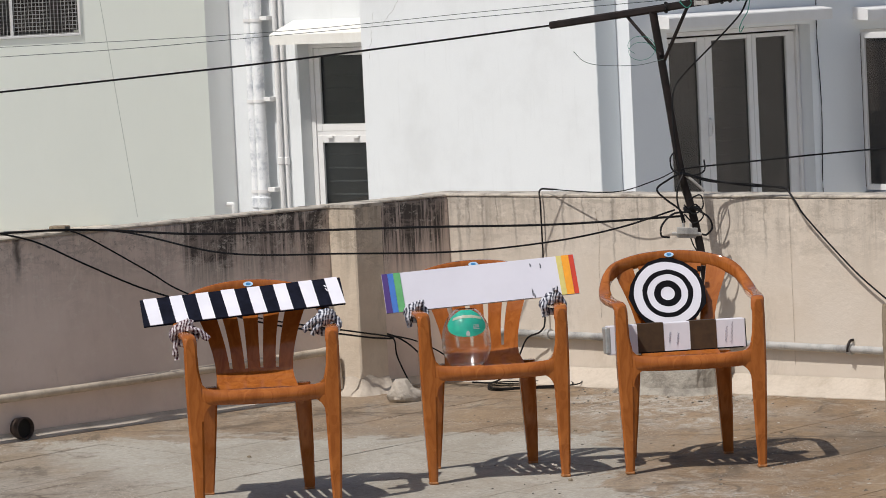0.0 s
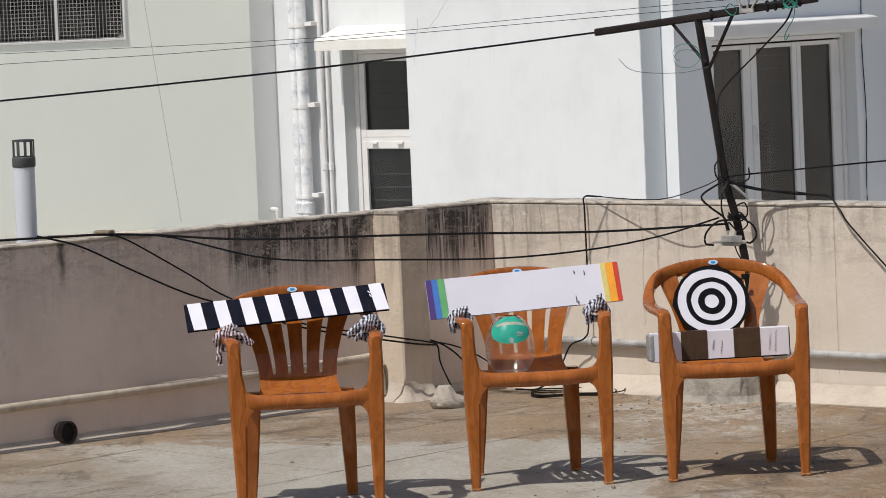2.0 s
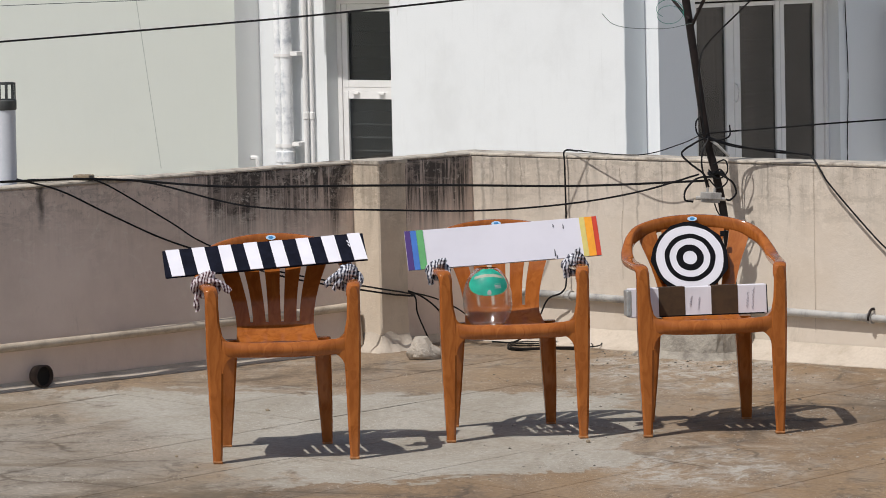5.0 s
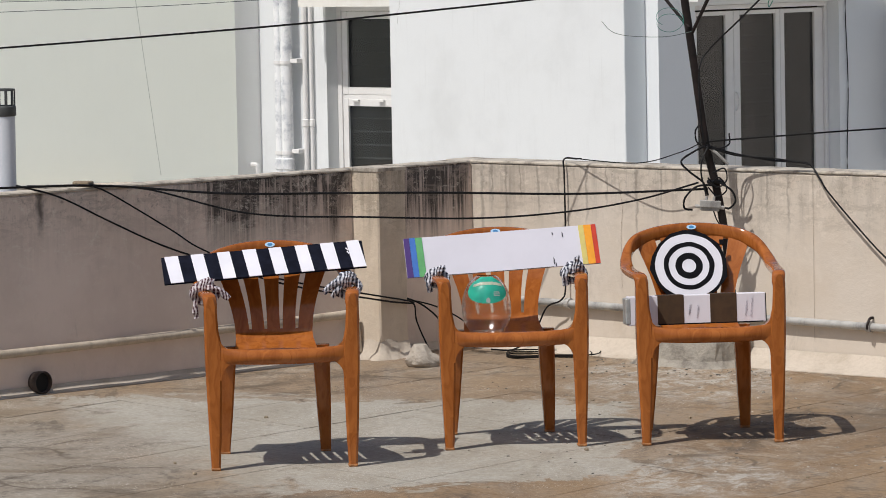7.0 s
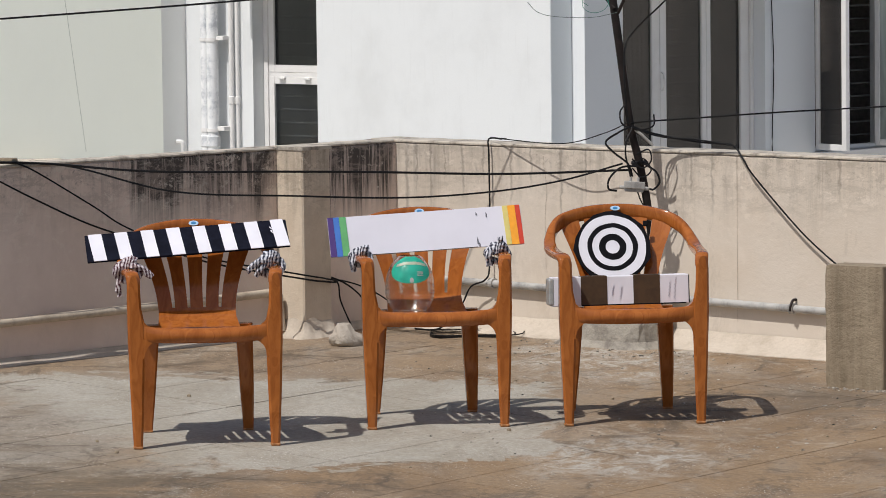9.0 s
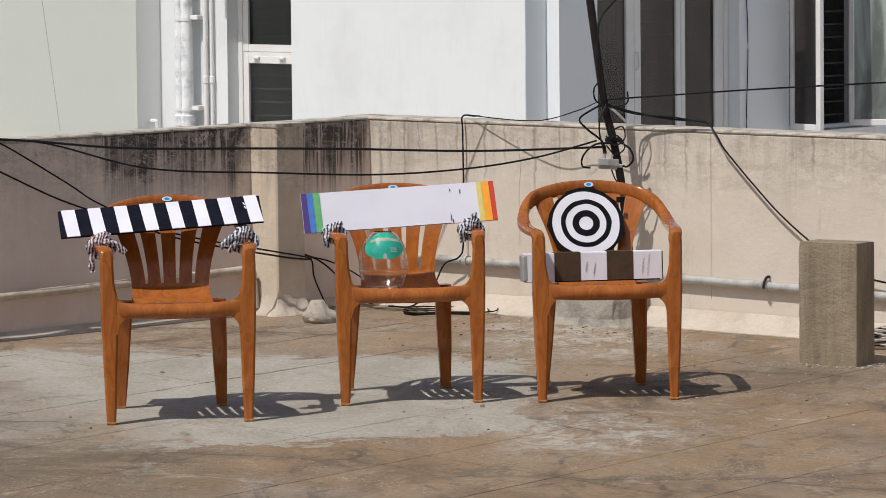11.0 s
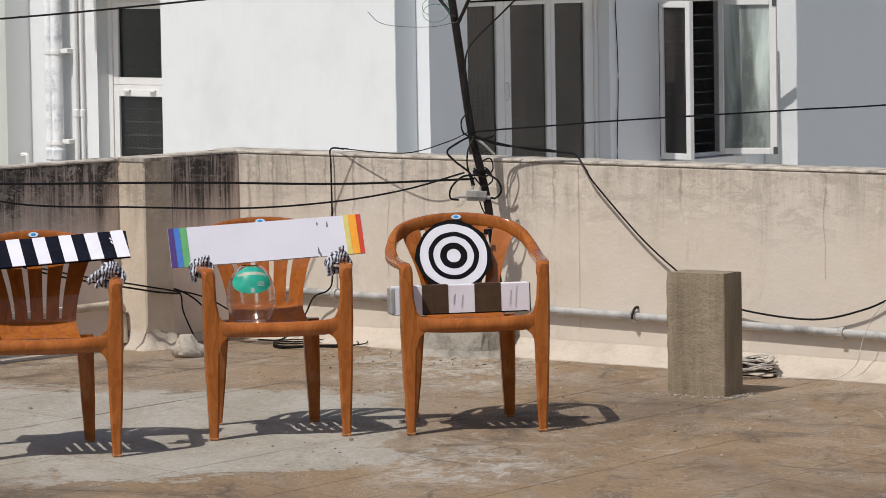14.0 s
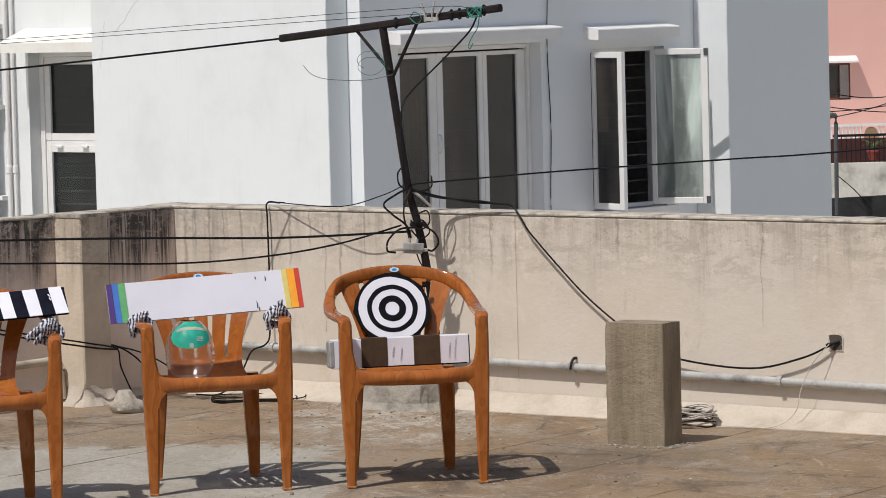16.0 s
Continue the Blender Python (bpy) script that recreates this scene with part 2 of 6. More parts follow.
    halo = n.maths("MULTIPLY", n.ramp(vor.outputs["Distance"], 0.0, 0.11, 0.6, 0), n.ramp(n.noise(7, 8, 0.8, flat), 0.42, 0.60))
    dirt = n.maths("MULTIPLY", n.maths("MAXIMUM", gap, halo), n.maths("MULTIPLY", n.ramp(n.noise(1.4, 5, 0.65), 0.40, 0.56), n.maths("SUBTRACT", 1.0, skim)))
    c = n.mix(dirt, c, (0.085, 0.062, 0.042))
    crumb = n.maths("MULTIPLY", n.ramp(n.noise(95, 3, 0.6), 0.61, 0.66, 0, 0.9), n.ramp(n.noise(1.9, 5, 0.7), 0.46, 0.60))
    c = n.mix(crumb, c, (0.62, 0.58, 0.53))
    scrape = n.maths("MULTIPLY", n.ramp(n.noise(14, 8, 0.82, n.stretched(0.8, 1.6, 1)), 0.60, 0.65, 0, 0.75), n.ramp(n.noise(1.3, 4), 0.5, 0.65))
    c = n.mix(scrape, c, (0.52, 0.49, 0.44))
    c = n.mix(0.32, c, n.mix(n.ramp(fine, 0.25, 0.75), (0.12, 0.12, 0.12), (0.88, 0.88, 0.88)), "OVERLAY")
    return n.done(c, n.maths("ADD", fine, n.maths("MULTIPLY", mid, 3.0)), 0.5, 0.006)


M_FLOOR = floor_material()


def chair_material():
    """Moulded plastic with a printed wood grain that runs up and across."""
    n = Nodes("brown_wood_grain_plastic", 0.22, 0, 0.42)
    flow = n.noise(3.0, 3, 0.5, n.stretched(3, 3, 1))
    warp = n.node("ShaderNodeVectorMath")
    warp.operation = "ADD"
    n.put(warp.inputs[0], n.stretched(5, 5, 1.4)), n.put(warp.inputs[1], flow)
    g = n.noise(5.0, 5, 0.6, warp.outputs[0], 1.0)
    c = n.mix(n.ramp(g, 0.30, 0.72), (0.405, 0.130, 0.028), (0.285, 0.083, 0.016))
    c = n.mix(n.ramp(n.noise(22, 4, 0.6, n.stretched(6, 6, 0.8)), 0.6, 0.8, 0, 0.22), c, (0.47, 0.20, 0.06))
    dust = n.ramp(n.noise(9, 5, 0.7), 0.5, 0.8, 0.11, 0.26)
    return n.done(c, n.noise(160, 2), 0.06, 0.001, dust)


M_CHAIR = chair_material()
M_FOOT = plain("scuffed_brown_plastic", (0.40, 0.175, 0.065), 0.6, 0, 0.35, 60, 0.3)
M_BLACK = plain("black_cable_rubber", (0.007, 0.007, 0.008), 0.6, 0, 0.3, 25, 0.25)
M_POLE = plain("rusty_dark_iron", (0.014, 0.0085, 0.0075), 0.65, 0.3, 0.5, 18, bump=0.3)
M_PVC = painted("grey_pvc_pipe", (0.44, 0.43, 0.41), (0.17, 0.165, 0.16), 0.55, 9, 1.0, 0.15)
M_PVC_CREAM = painted("cream_painted_pipe", (0.55, 0.47, 0.37), (0.28, 0.22, 0.16), 0.7, 9, 0.8, 0.2)
M_WPIPE = painted("stained_white_pipe", (0.84, 0.85, 0.86), (0.42, 0.45, 0.50), 0.5, 9, 1.0, 0.1)
M_VENT = painted("white_vent_pipe", (0.62, 0.65, 0.70), (0.50, 0.52, 0.56), 0.4, 5, 0.3, 0.05)
M_CAP = plain("dark_grey_plastic", (0.07, 0.075, 0.075), 0.6)
M_DARK = plain("bore_shade_black", (0.012, 0.011, 0.010), 0.9)
M_ROOM = plain("indoor_shade_plaster", (0.22, 0.20, 0.185), 0.9)
M_WOOD = plain("red_brown_window_wood", (0.16, 0.045, 0.025), 0.55, 0, 0.3, 12)


def glass_material(name, tint, rough=0.03, clear=0.35):
    n = Nodes(name, rough, 0, 0.5)
    n.b.inputs["Transmission Weight"].default_value = clear
    n.b.inputs["IOR"].default_value = 1.5
    # large light and dark tint blotches stand in for reflections in the panes
    c = n.mix(n.ramp(n.noise(1.1, 4, 0.6, n.stretched(2.2, 2.2, 0.5), 0.5), 0.38, 0.62), tuple(v * 0.40 for v in tint), tuple(v * 1.7 for v in tint))
    return n.done(n.mix(n.ramp(n.noise(9, 5, 0.7), 0.5, 0.8, 0, 0.3), c, tuple(v * 1.9 for v in tint)))


M_GLASS = glass_material("dusty_glass_painted_reflections", (0.098, 0.084, 0.074), 0.03, 0.72)
M_GLASS_DEEP = glass_material("deep_clear_window_glass", (0.055, 0.060, 0.065), 0.02, 0.86)
M_FROST = glass_material("frosted_green_glass", (0.46, 0.51, 0.485), 0.3, 0.45)

# ---- mesh helpers ----


def finish(name, bm, mat, smooth=False):
    bmesh.ops.recalc_face_normals(bm, faces=bm.faces)
    me = bpy.data.meshes.new(name)
    bm.to_mesh(me)
    bm.free()
    for m in (mat if isinstance(mat, (list, tuple)) else [mat]):
        me.materials.append(m)
    if smooth:
        me.shade_smooth()
        me.set_sharp_from_angle(angle=radians(38))
    return new(name, me)


def part(name, bm, mat, parent=None, label="", smooth=False):
    """Links a bmesh as one mesh object under a thing or a part."""
    ob = finish(name, bm, mat, smooth)
    ob.parent = parent
    return tagged(ob, label)


def thing(name, m, label, category, group="", kind=""):
    ob = new(name)
    ob.empty_display_size = 0.1
    ob.matrix_basis = m
    return tagged(ob, label, category, group, kind)


def box(bm, x0, x1, y0, y1, z0, z1, bevel=0.0, seg=2, m=None):
    r = bmesh.ops.create_cube(bm, size=1, matrix=Matrix.Translation(((x0 + x1) / 2, (y0 + y1) / 2, (z0 + z1) / 2))
                              @ Matrix.Diagonal((abs(x1 - x0), abs(y1 - y0), abs(z1 - z0), 1)))
    vs = r["verts"]
    if bevel:
        es = list({e for v in vs for e in v.link_edges})
        made = bmesh.ops.bevel(bm, geom=es, offset=bevel, segments=seg, profile=0.5, affect="EDGES")
        vs = list({v for f in made["faces"] for v in f.verts} | {v for v in vs if v.is_valid})
    if m is not None:
        bmesh.ops.transform(bm, matrix=m, verts=[v for v in vs if v.is_valid])
    return bm


def boxed(*a, **k):
    return box(bmesh.new(), *a, **k)


def loft(bm, rings, closed_ends=True):
    """Skin over rings of equal length."""
    made = [[bm.verts.new(p) for p in ring] for ring in rings]
    n = len(made[0])
    for a, b in zip(made, made[1:]):
        for i in range(n):
            bm.faces.new((a[i], a[(i + 1) % n], b[(i + 1) % n], b[i]))
    if closed_ends:
        bm.faces.new(made[0][::-1]), bm.faces.new(made[-1])
    return bm


def smooth_path(pts, steps=6):
    """Catmull-Rom through the points."""
    p = [Vector(q) for q in pts]
    p = [p[0] * 2 - p[1]] + p + [p[-1] * 2 - p[-2]]
    out = []
    for i in range(1, len(p) - 2):
        a, b, c, d = p[i - 1:i + 3]
        for k in range(steps):
            t = k / steps
            out.append(0.5 * ((2 * b) + (c - a) * t + (2 * a - 5 * b + 4 * c - d) * t * t + (3 * b - a - 3 * c + d) * t ** 3))
    out.append(p[-2])
    return out


def tube(bm, pts, r, seg=8, steps=6, flat=None, up=(0, 0, 1)):
    """A round or, with flat=(width, height), an oval bar along a path. r may be a function of 0..1."""
    path = smooth_path(pts, steps) if steps > 1 else [Vector(q) for q in pts]
    rings, n, up = [], len(path), Vector(up)
    for i, q in enumerate(path):
        d = (path[min(i + 1, n - 1)] - path[max(i - 1, 0)]).normalized()
        side = d.cross(up)
        side = side.normalized() if side.length > 1e-4 else Vector((1, 0, 0))
        top = side.cross(d)
        rad = r(i / (n - 1)) if callable(r) else r
        w, h = (flat(i / (n - 1)) if callable(flat) else flat) if flat else (rad, rad)
        ring = []
        for k in range(seg):
            a = 2 * math.pi * (k + 0.5) / seg
            ca, sa = math.cos(a), math.sin(a)
            if flat:
                ca, sa = [math.copysign(abs(v) ** 0.6, v) for v in (ca, sa)]
            ring.append(q + side * (w * ca) + top * (h * sa))
        rings.append(ring)
    return loft(bm, rings)


def lathe(bm, profile, seg=24, m=None):
    """Turns (radius, height) rows round z."""
    rings = [[Vector((r * math.cos(2 * math.pi * k / seg), r * math.sin(2 * math.pi * k / seg), z)) for k in range(seg)] for r, z in profile]
    if m is not None:
        rings = [[m @ v for v in ring] for ring in rings]
    return loft(bm, rings)


def prism(bm, outline, y0, y1):
    """An outline in x and z pushed from y0 to y1."""
    return loft(bm, [[Vector((x, y, z)) for x, z in outline] for y in (y0, y1)])


# ---- the two building frames: x along the sunlit walls, y into the distance ----
YAW = -44.71
ROOF = pose(0.0912, 20.148, 0, 0, 0, YAW)         # inner corner of the parapet
HOUSE = pose(1.322, 33.0, 0, 0, 0, YAW)           # outer corner of the white block
WING = HOUSE @ pose(-4.878, 0.522, 0, 0, 0, -25) @ Matrix.Diagonal((1, 0.75, 1, 1)) @ Matrix.Translation((4.878, -0.522, 0))   # green wing, slightly askew to the white block


def structure(name, bm, mat, m, label, category="wall", smooth=False):
    ob = finish(name, bm, mat, smooth)
    ob.matrix_basis = m
    return tagged(ob, label, category, "", "structure")


# ---- roof terrace ----
PAR_H = 0.848
bm = bmesh.new()
bmesh.ops.create_grid(bm, x_segments=30, y_segments=30, size=1, matrix=ROOF @ Matrix.Translation((14.85, -14.85, -0.008)) @ Matrix.Diagonal((15, 15, 1, 1)))
floor = tagged(finish("floor", bm, M_FLOOR), "weathered grey and rust-brown cement roof floor", "floor", "", "structure")


def wall_right():
    """The sunlit parapet, with a mortar fillet at its foot and a slightly uneven top."""
    bm = bmesh.new()
    rings = []
    for i in range(61):
        x = -0.16 + 30.0 * (i / 60) ** 1.6
        w = 0.0015 * noise.noise((x * 2.1, 3, 0))
        t = PAR_H - 0.007 + 0.002 * noise.noise((x * 1.3, 0, 5))
        rings.append([Vector((x, 0.0 + w, -0.05)), Vector((x, w, t - 0.012)), Vector((x, w + 0.01, t)), Vector((x, 0.15, t)), Vector((x, 0.16, t - 0.01)), Vector((x, 0.16, -1.0)), Vector((x, 0.0, -1.0))])
    return loft(bm, rings)


def wall_left():
    bm = bmesh.new()
    rings = []
    for i in range(61):
        y = 0.0 - 30.0 * (i / 60) ** 1.6
        w = 0.0015 * noise.noise((y * 2.1, 7, 0))
        t = PAR_H - 0.007 + 0.002 * noise.noise((y * 1.3, 4, 5))
        rings.append([Vector((w, y, -0.05)), Vector((w, y, t - 0.012)), Vector((w - 0.01, y, t)), Vector((-0.075, y, t)), Vector((-0.085, y, t - 0.01)), Vector((-0.085, y, -1.0)), Vector((0.0, y, -1.0))])
    return loft(bm, rings)


wall_east = structure("wall_1", wall_right(), M_PAR_R, ROOF, "sunlit cream painted parapet with dark water stains")
wall_west = structure("wall_2", wall_left(), M_PAR_L, ROOF, "shaded beige parapet with black mould streaks under its coping")
structure("wall_3", boxed(-0.16, 30, -30.16, -30, -1, PAR_H), M_PAR_R, ROOF, "cream painted parapet behind the viewer")
structure("wall_4", boxed(29.84, 30, -30, 0.1, -1, PAR_H), M_PAR_R, ROOF, "cream painted parapet at the far end of the roof")


def coping(along_x):
    bm = bmesh.new()
    rings = []
    for i in range(420):
        s = 30.0 * (i / 419) ** 1.8
        j = 0.004 * noise.noise((s * 6, 1 if along_x else 9, 0))
        k = 0.003 * noise.noise((s * 9, 2, 4))
        e = 0.006 * noise.noise((s * 24, 3, 8)) + 0.004 * noise.noise((s * 61, 1, 2))
        sec = [(-0.0026 + 0.2 * j, PAR_H - 0.010 + 0.5 * e), (-0.0028 + 0.2 * j, PAR_H - 0.004 + k), (0.002, PAR_H + 0.002 + k + 0.3 * e), (0.15, PAR_H + 0.003 - k), (0.163, PAR_H - 0.003), (0.163, PAR_H - 0.02)]
        rings.append([Vector((s - 0.16, q, z)) if along_x else Vector((-q if q < 0.1 else -q * 0.55, -s - 0.012, z)) for q, z in sec])
    return loft(bm, rings)


structure("trim_1", coping(True), M_COPING, ROOF, "worn mortar coping along the sunlit parapet", "coping", True)
structure("trim_2", coping(False), M_COPING, ROOF, "worn mortar coping along the shaded parapet", "coping", True)


def fillet(along_x, width, height):
    bm = bmesh.new()
    rings = []
    for i in range(120):
        s = 0.0 + 29.0 * (i / 119) ** 1.8
        j = 1 + 0.22 * noise.noise((s * 3.1, 5 if along_x else 11, 0)) + 0.15 * noise.noise((s * 13, 5, 2))
        w, h = width * j, height * (0.7 + 0.3 * j)
        sec = [(0.004, h), (w * 0.25, h * 0.62), (w * 0.6, h * 0.22), (w, 0.003), (w, -0.02), (0.004, -0.02)]
        rings.append([Vector((s, -q, z)) if along_x else Vector((q, -s, z)) for q, z in sec])
    return loft(bm, rings)


structure("trim_3", fillet(True, 0.13, 0.075), M_FILLET, ROOF, "pale sloping mortar fillet at the parapet foot", "fillet", True)
structure("trim_4", fillet(False, 0.05, 0.035), M_FILLET, ROOF, "narrow mortar fillet at the shaded parapet foot", "fillet", True)

# pier on the shaded parapet, a short way before the corner
def upright(outline, z0, z1):
    return loft(bmesh.new(), [[Vector((x, y, z)) for x, y in outline] for z in (z0, z1)])


bm = upright([(-0.02, -0.765), (0.158, -0.765), (0.165, -0.758), (0.165, -0.595), (0.158, -0.588), (-0.02, -0.588)], -0.04, PAR_H - 0.004)
structure("wall_5", bm, parapet_material("pier_paint", (0.68, 0.59, 0.48), (0.58, 0.48, 0.37), (0.07, 0.06, 0.05), -9, 9, 0.6, 0.4, 0.5), ROOF, "cream painted pier projecting from the parapet")
bm = upright([(-0.05, -0.769), (0.166, -0.769), (0.169, -0.764), (0.169, -0.588), (0.165, -0.584), (-0.05, -0.584)], PAR_H - 0.010, PAR_H + 0.0055)
structure("trim_10", bm, M_COPING, ROOF, "worn mortar coping over the pier", "coping")
bm = bmesh.new()
rings = []
for out, z in ((0.050, -0.005), (0.034, 0.012), (0.016, 0.035), (0.006, 0.062), (0.0015, 0.080)):
    ring = []
    for k in range(25):
        f = k / 24
        if f < 0.4:
            p, d = Vector((0.004 + (0.165 - 0.004) * f / 0.4, -0.765, 0)), Vector((0, -1, 0))
        elif f < 0.45:
            a = (f - 0.4) / 0.05 * math.pi / 2
            p, d = Vector((0.165, -0.765, 0)), Vector((math.sin(a), -math.cos(a), 0))
        else:
            p, d = Vector((0.165, -0.765 + 0.177 * (f - 0.45) / 0.55, 0)), Vector((1, 0, 0))
        ring.append(p + d * out * (1 + 0.5 * noise.noise((f * 9, z * 30, 2))) + Vector((0, 0, z * (1 + 0.25 * noise.noise((f * 7, 4, z * 20))))))
    rings.append(ring + [Vector((0.002, -0.60, z))])
loft(bm, rings)
structure("trim_5", bm, M_FILLET, ROOF, "mortar skirt round the pier foot", "fillet", True)

# ---- neighbouring house, in its own frame ----
LOW, HIGH = -7.0, 4.2


def wall_with_holes(along_x, s0, s1, at, depth, holes, z0=LOW, z1=HIGH):
    """A wall from s0 to s1 along x or y, its seen face at `at`, with real openings (sa, sb, za, zb)."""
    bm = bmesh.new()
    cuts = sorted({s0, s1, *[h[0] for h in holes], *[h[1] for h in holes]})
    levels = sorted({z0, z1, *[h[2] for h in holes], *[h[3] for h in holes]})
    for a, b in zip(cuts, cuts[1:]):
        for c, d in zip(levels, levels[1:]):
            if any(h[0] <= a and b <= h[1] and h[2] <= c and d <= h[3] for h in holes):
                continue
            if along_x:
                box(bm, a, b, at, at + depth, c, d)
            else:
                box(bm, at - depth, at, a, b, c, d)
    bmesh.ops.remove_doubles(bm, verts=bm.verts, dist=1e-5)
    bm.verts.index_update()
    seen, double = {}, []
    for f in bm.faces:
        k = tuple(sorted(v.index for v in f.verts))
        if k in seen:
            double += [f, seen[k]]
        seen[k] = f
    bmesh.ops.delete(bm, geom=double, context="FACES_ONLY")
    return bm


BACK = 0.80                                           # depth of the window bay behind the white front
SIDE = 0.132                                          # plane of the grey wall with the tall window
structure("wall_6", boxed(-2.50, 0.0, 0.0, 0.23, LOW, HIGH), M_WHITE, HOUSE, "white painted house front in full sun")
structure("wall_7", boxed(-0.25, -0.003, 0.23, 0.46, LOW, HIGH), M_GREY, HOUSE, "blue-grey return of the house front")
structure("wall_8", boxed(-0.25, SIDE - 0.205, 0.237, 0.40, LOW, HIGH), M_WHITE, HOUSE, "narrow white sunlit edge of the house")
# the thin grey face beside the white block
structure("wall_9", boxed(-0.12, 0.003, 0.004, 0.232, LOW, HIGH), M_GREY, HOUSE, "shaded grey end face of the white house block")
TALL = (0.66, 2.36, -0.95, 1.30)
CASE = (2.98, 3.94, -0.075, 1.225)
structure("wall_10", wall_with_holes(False, 0.2375, 4.34, SIDE, 0.20, [TALL, CASE]), M_LIGHTGREY, HOUSE, "light grey shaded house wall with two windows")
structure("wall_11", boxed(0.0, 0.468, 4.345, 4.50, LOW, HIGH), M_WHITE, HOUSE, "white sunlit edge of the projecting grey bay")
structure("wall_12", boxed(0.2, 0.472, 4.349, 5.754, LOW, HIGH), M_GREY, HOUSE, "plain blue-grey side wall of the house")
WIN = (-4.07, -2.95, -0.95, 1.31)
structure("wall_13", wall_with_holes(True, -4.89, -2.3, BACK, 0.22, [WIN]), M_WHITE, HOUSE, "white recessed house wall with a narrow window")
structure("wall_14", boxed(-5.1, -4.885, 0.52, 1.02, LOW, HIGH), painted("off_white_wall_paint", (0.87, 0.87, 0.845), (0.80, 0.80, 0.78), 0.75, 1.2, 0.3, 0.1), HOUSE, "off-white shaded strip of wall beside the pipes")
GRILLE = (-3.4, -0.915, 1.452, 2.6)
structure("wall_15", wall_with_holes(False, -8.0, 0.522, -4.878, 0.22, [GRILLE]), M_GREEN, WING, "pale green house wall with faint stains")
# rooms behind the openings, their plaster coloured dark for indoor shade
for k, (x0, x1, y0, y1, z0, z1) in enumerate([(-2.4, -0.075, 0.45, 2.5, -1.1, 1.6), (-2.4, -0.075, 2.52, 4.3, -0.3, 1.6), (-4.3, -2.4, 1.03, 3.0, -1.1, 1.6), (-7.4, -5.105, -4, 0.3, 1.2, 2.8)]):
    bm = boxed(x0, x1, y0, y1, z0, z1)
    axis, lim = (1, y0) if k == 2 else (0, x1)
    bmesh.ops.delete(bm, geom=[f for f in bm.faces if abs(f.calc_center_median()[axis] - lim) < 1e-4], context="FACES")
    structure("wall_%d" % (16 + k), bm, M_ROOM, WING if k == 3 else HOUSE, "plastered room behind a window, coloured dark for indoor shade", "room")
# roof slab that closes the house above
structure("ceiling", boxed(-7.5, -0.02, 0.24, 5.7, HIGH - 0.1, HIGH + 0.1), M_WHITE, HOUSE, "flat roof slab of the house", "roof")
# land far below, made pale to bounce sunlight onto the house walls
bm = bmesh.new()
bmesh.ops.create_grid(bm, x_segments=4, y_segments=4, size=1500, matrix=Matrix.Translation((0, 0, -7.0)))
tagged(finish("ground", bm, painted("pale_bounce_ground", (0.52, 0.49, 0.44), (0.40, 0.37, 0.33), 0.95, 0.2, 0.6)), "ground far below the roof, made pale to bounce sunlight up", "ground", "", "structure")

# pillar stub standing on the roof
PIL = pose(1.973, 17.079, 0, 0, 0, -37.6)
stub = thing("concrete_pillar", PIL, "short grey-brown cement pillar stub standing on the roof", "pillar")
bm = bmesh.new()
rings = []
for i in range(13):
    z = 0.485 * i / 12
    e = 0.006 if i in (0, 12) else 0.0
    ring = []
    for x, y in ((-0.262, 0.0), (-0.13, -0.001), (-0.004, 0.0), (0.0, 0.004), (0.0, 0.07), (0.0, 0.136), (-0.004, 0.14), (-0.13, 0.14), (-0.262, 0.14), (-0.266, 0.136), (-0.266, 0.07), (-0.266, 0.004)):
        k = 0.003 * noise.noise((x * 22, y * 22, z * 17)) + e * 0.3
        ring.append(Vector((x + (k if x < -0.13 else -k), y + k, z + (0.004 * noise.noise((x * 9, y * 9, 3)) if i == 12 else 0))))
    rings.append(ring)
part("shaft", loft(bm, rings), M_PILLAR, stub)

# ---- the chairs ----


def seat_rows():
    """Rows of the seat from under the rolled front lip to the back: y and z of the upper and lower skin, half width."""
    rows = []
    for k in range(13):
        a = radians(-75 + 165 * k / 12)
        rows.append((0.004 - 0.034 * math.cos(a), 0.4045 + 0.0285 * math.sin(a), 0.004 - 0.027 * math.cos(a), 0.4045 + 0.0225 * math.sin(a), 0.240))
    for y, z, hw in ((0.035, 0.4300, 0.240), (0.06, 0.4250, 0.240), (0.10, 0.419, 0.238), (0.16, 0.412, 0.234), (0.22, 0.407, 0.228), (0.27, 0.402, 0.220), (0.32, 0.398, 0.208), (0.38, 0.393, 0.185), (0.43, 0.391, 0.160), (0.465, 0.400, 0.150)):
        rows.append((y, z, y, z - 0.014, hw))
    return rows


SLOTS = [-0.1055 + 0.0425 * k for k in range(6)]


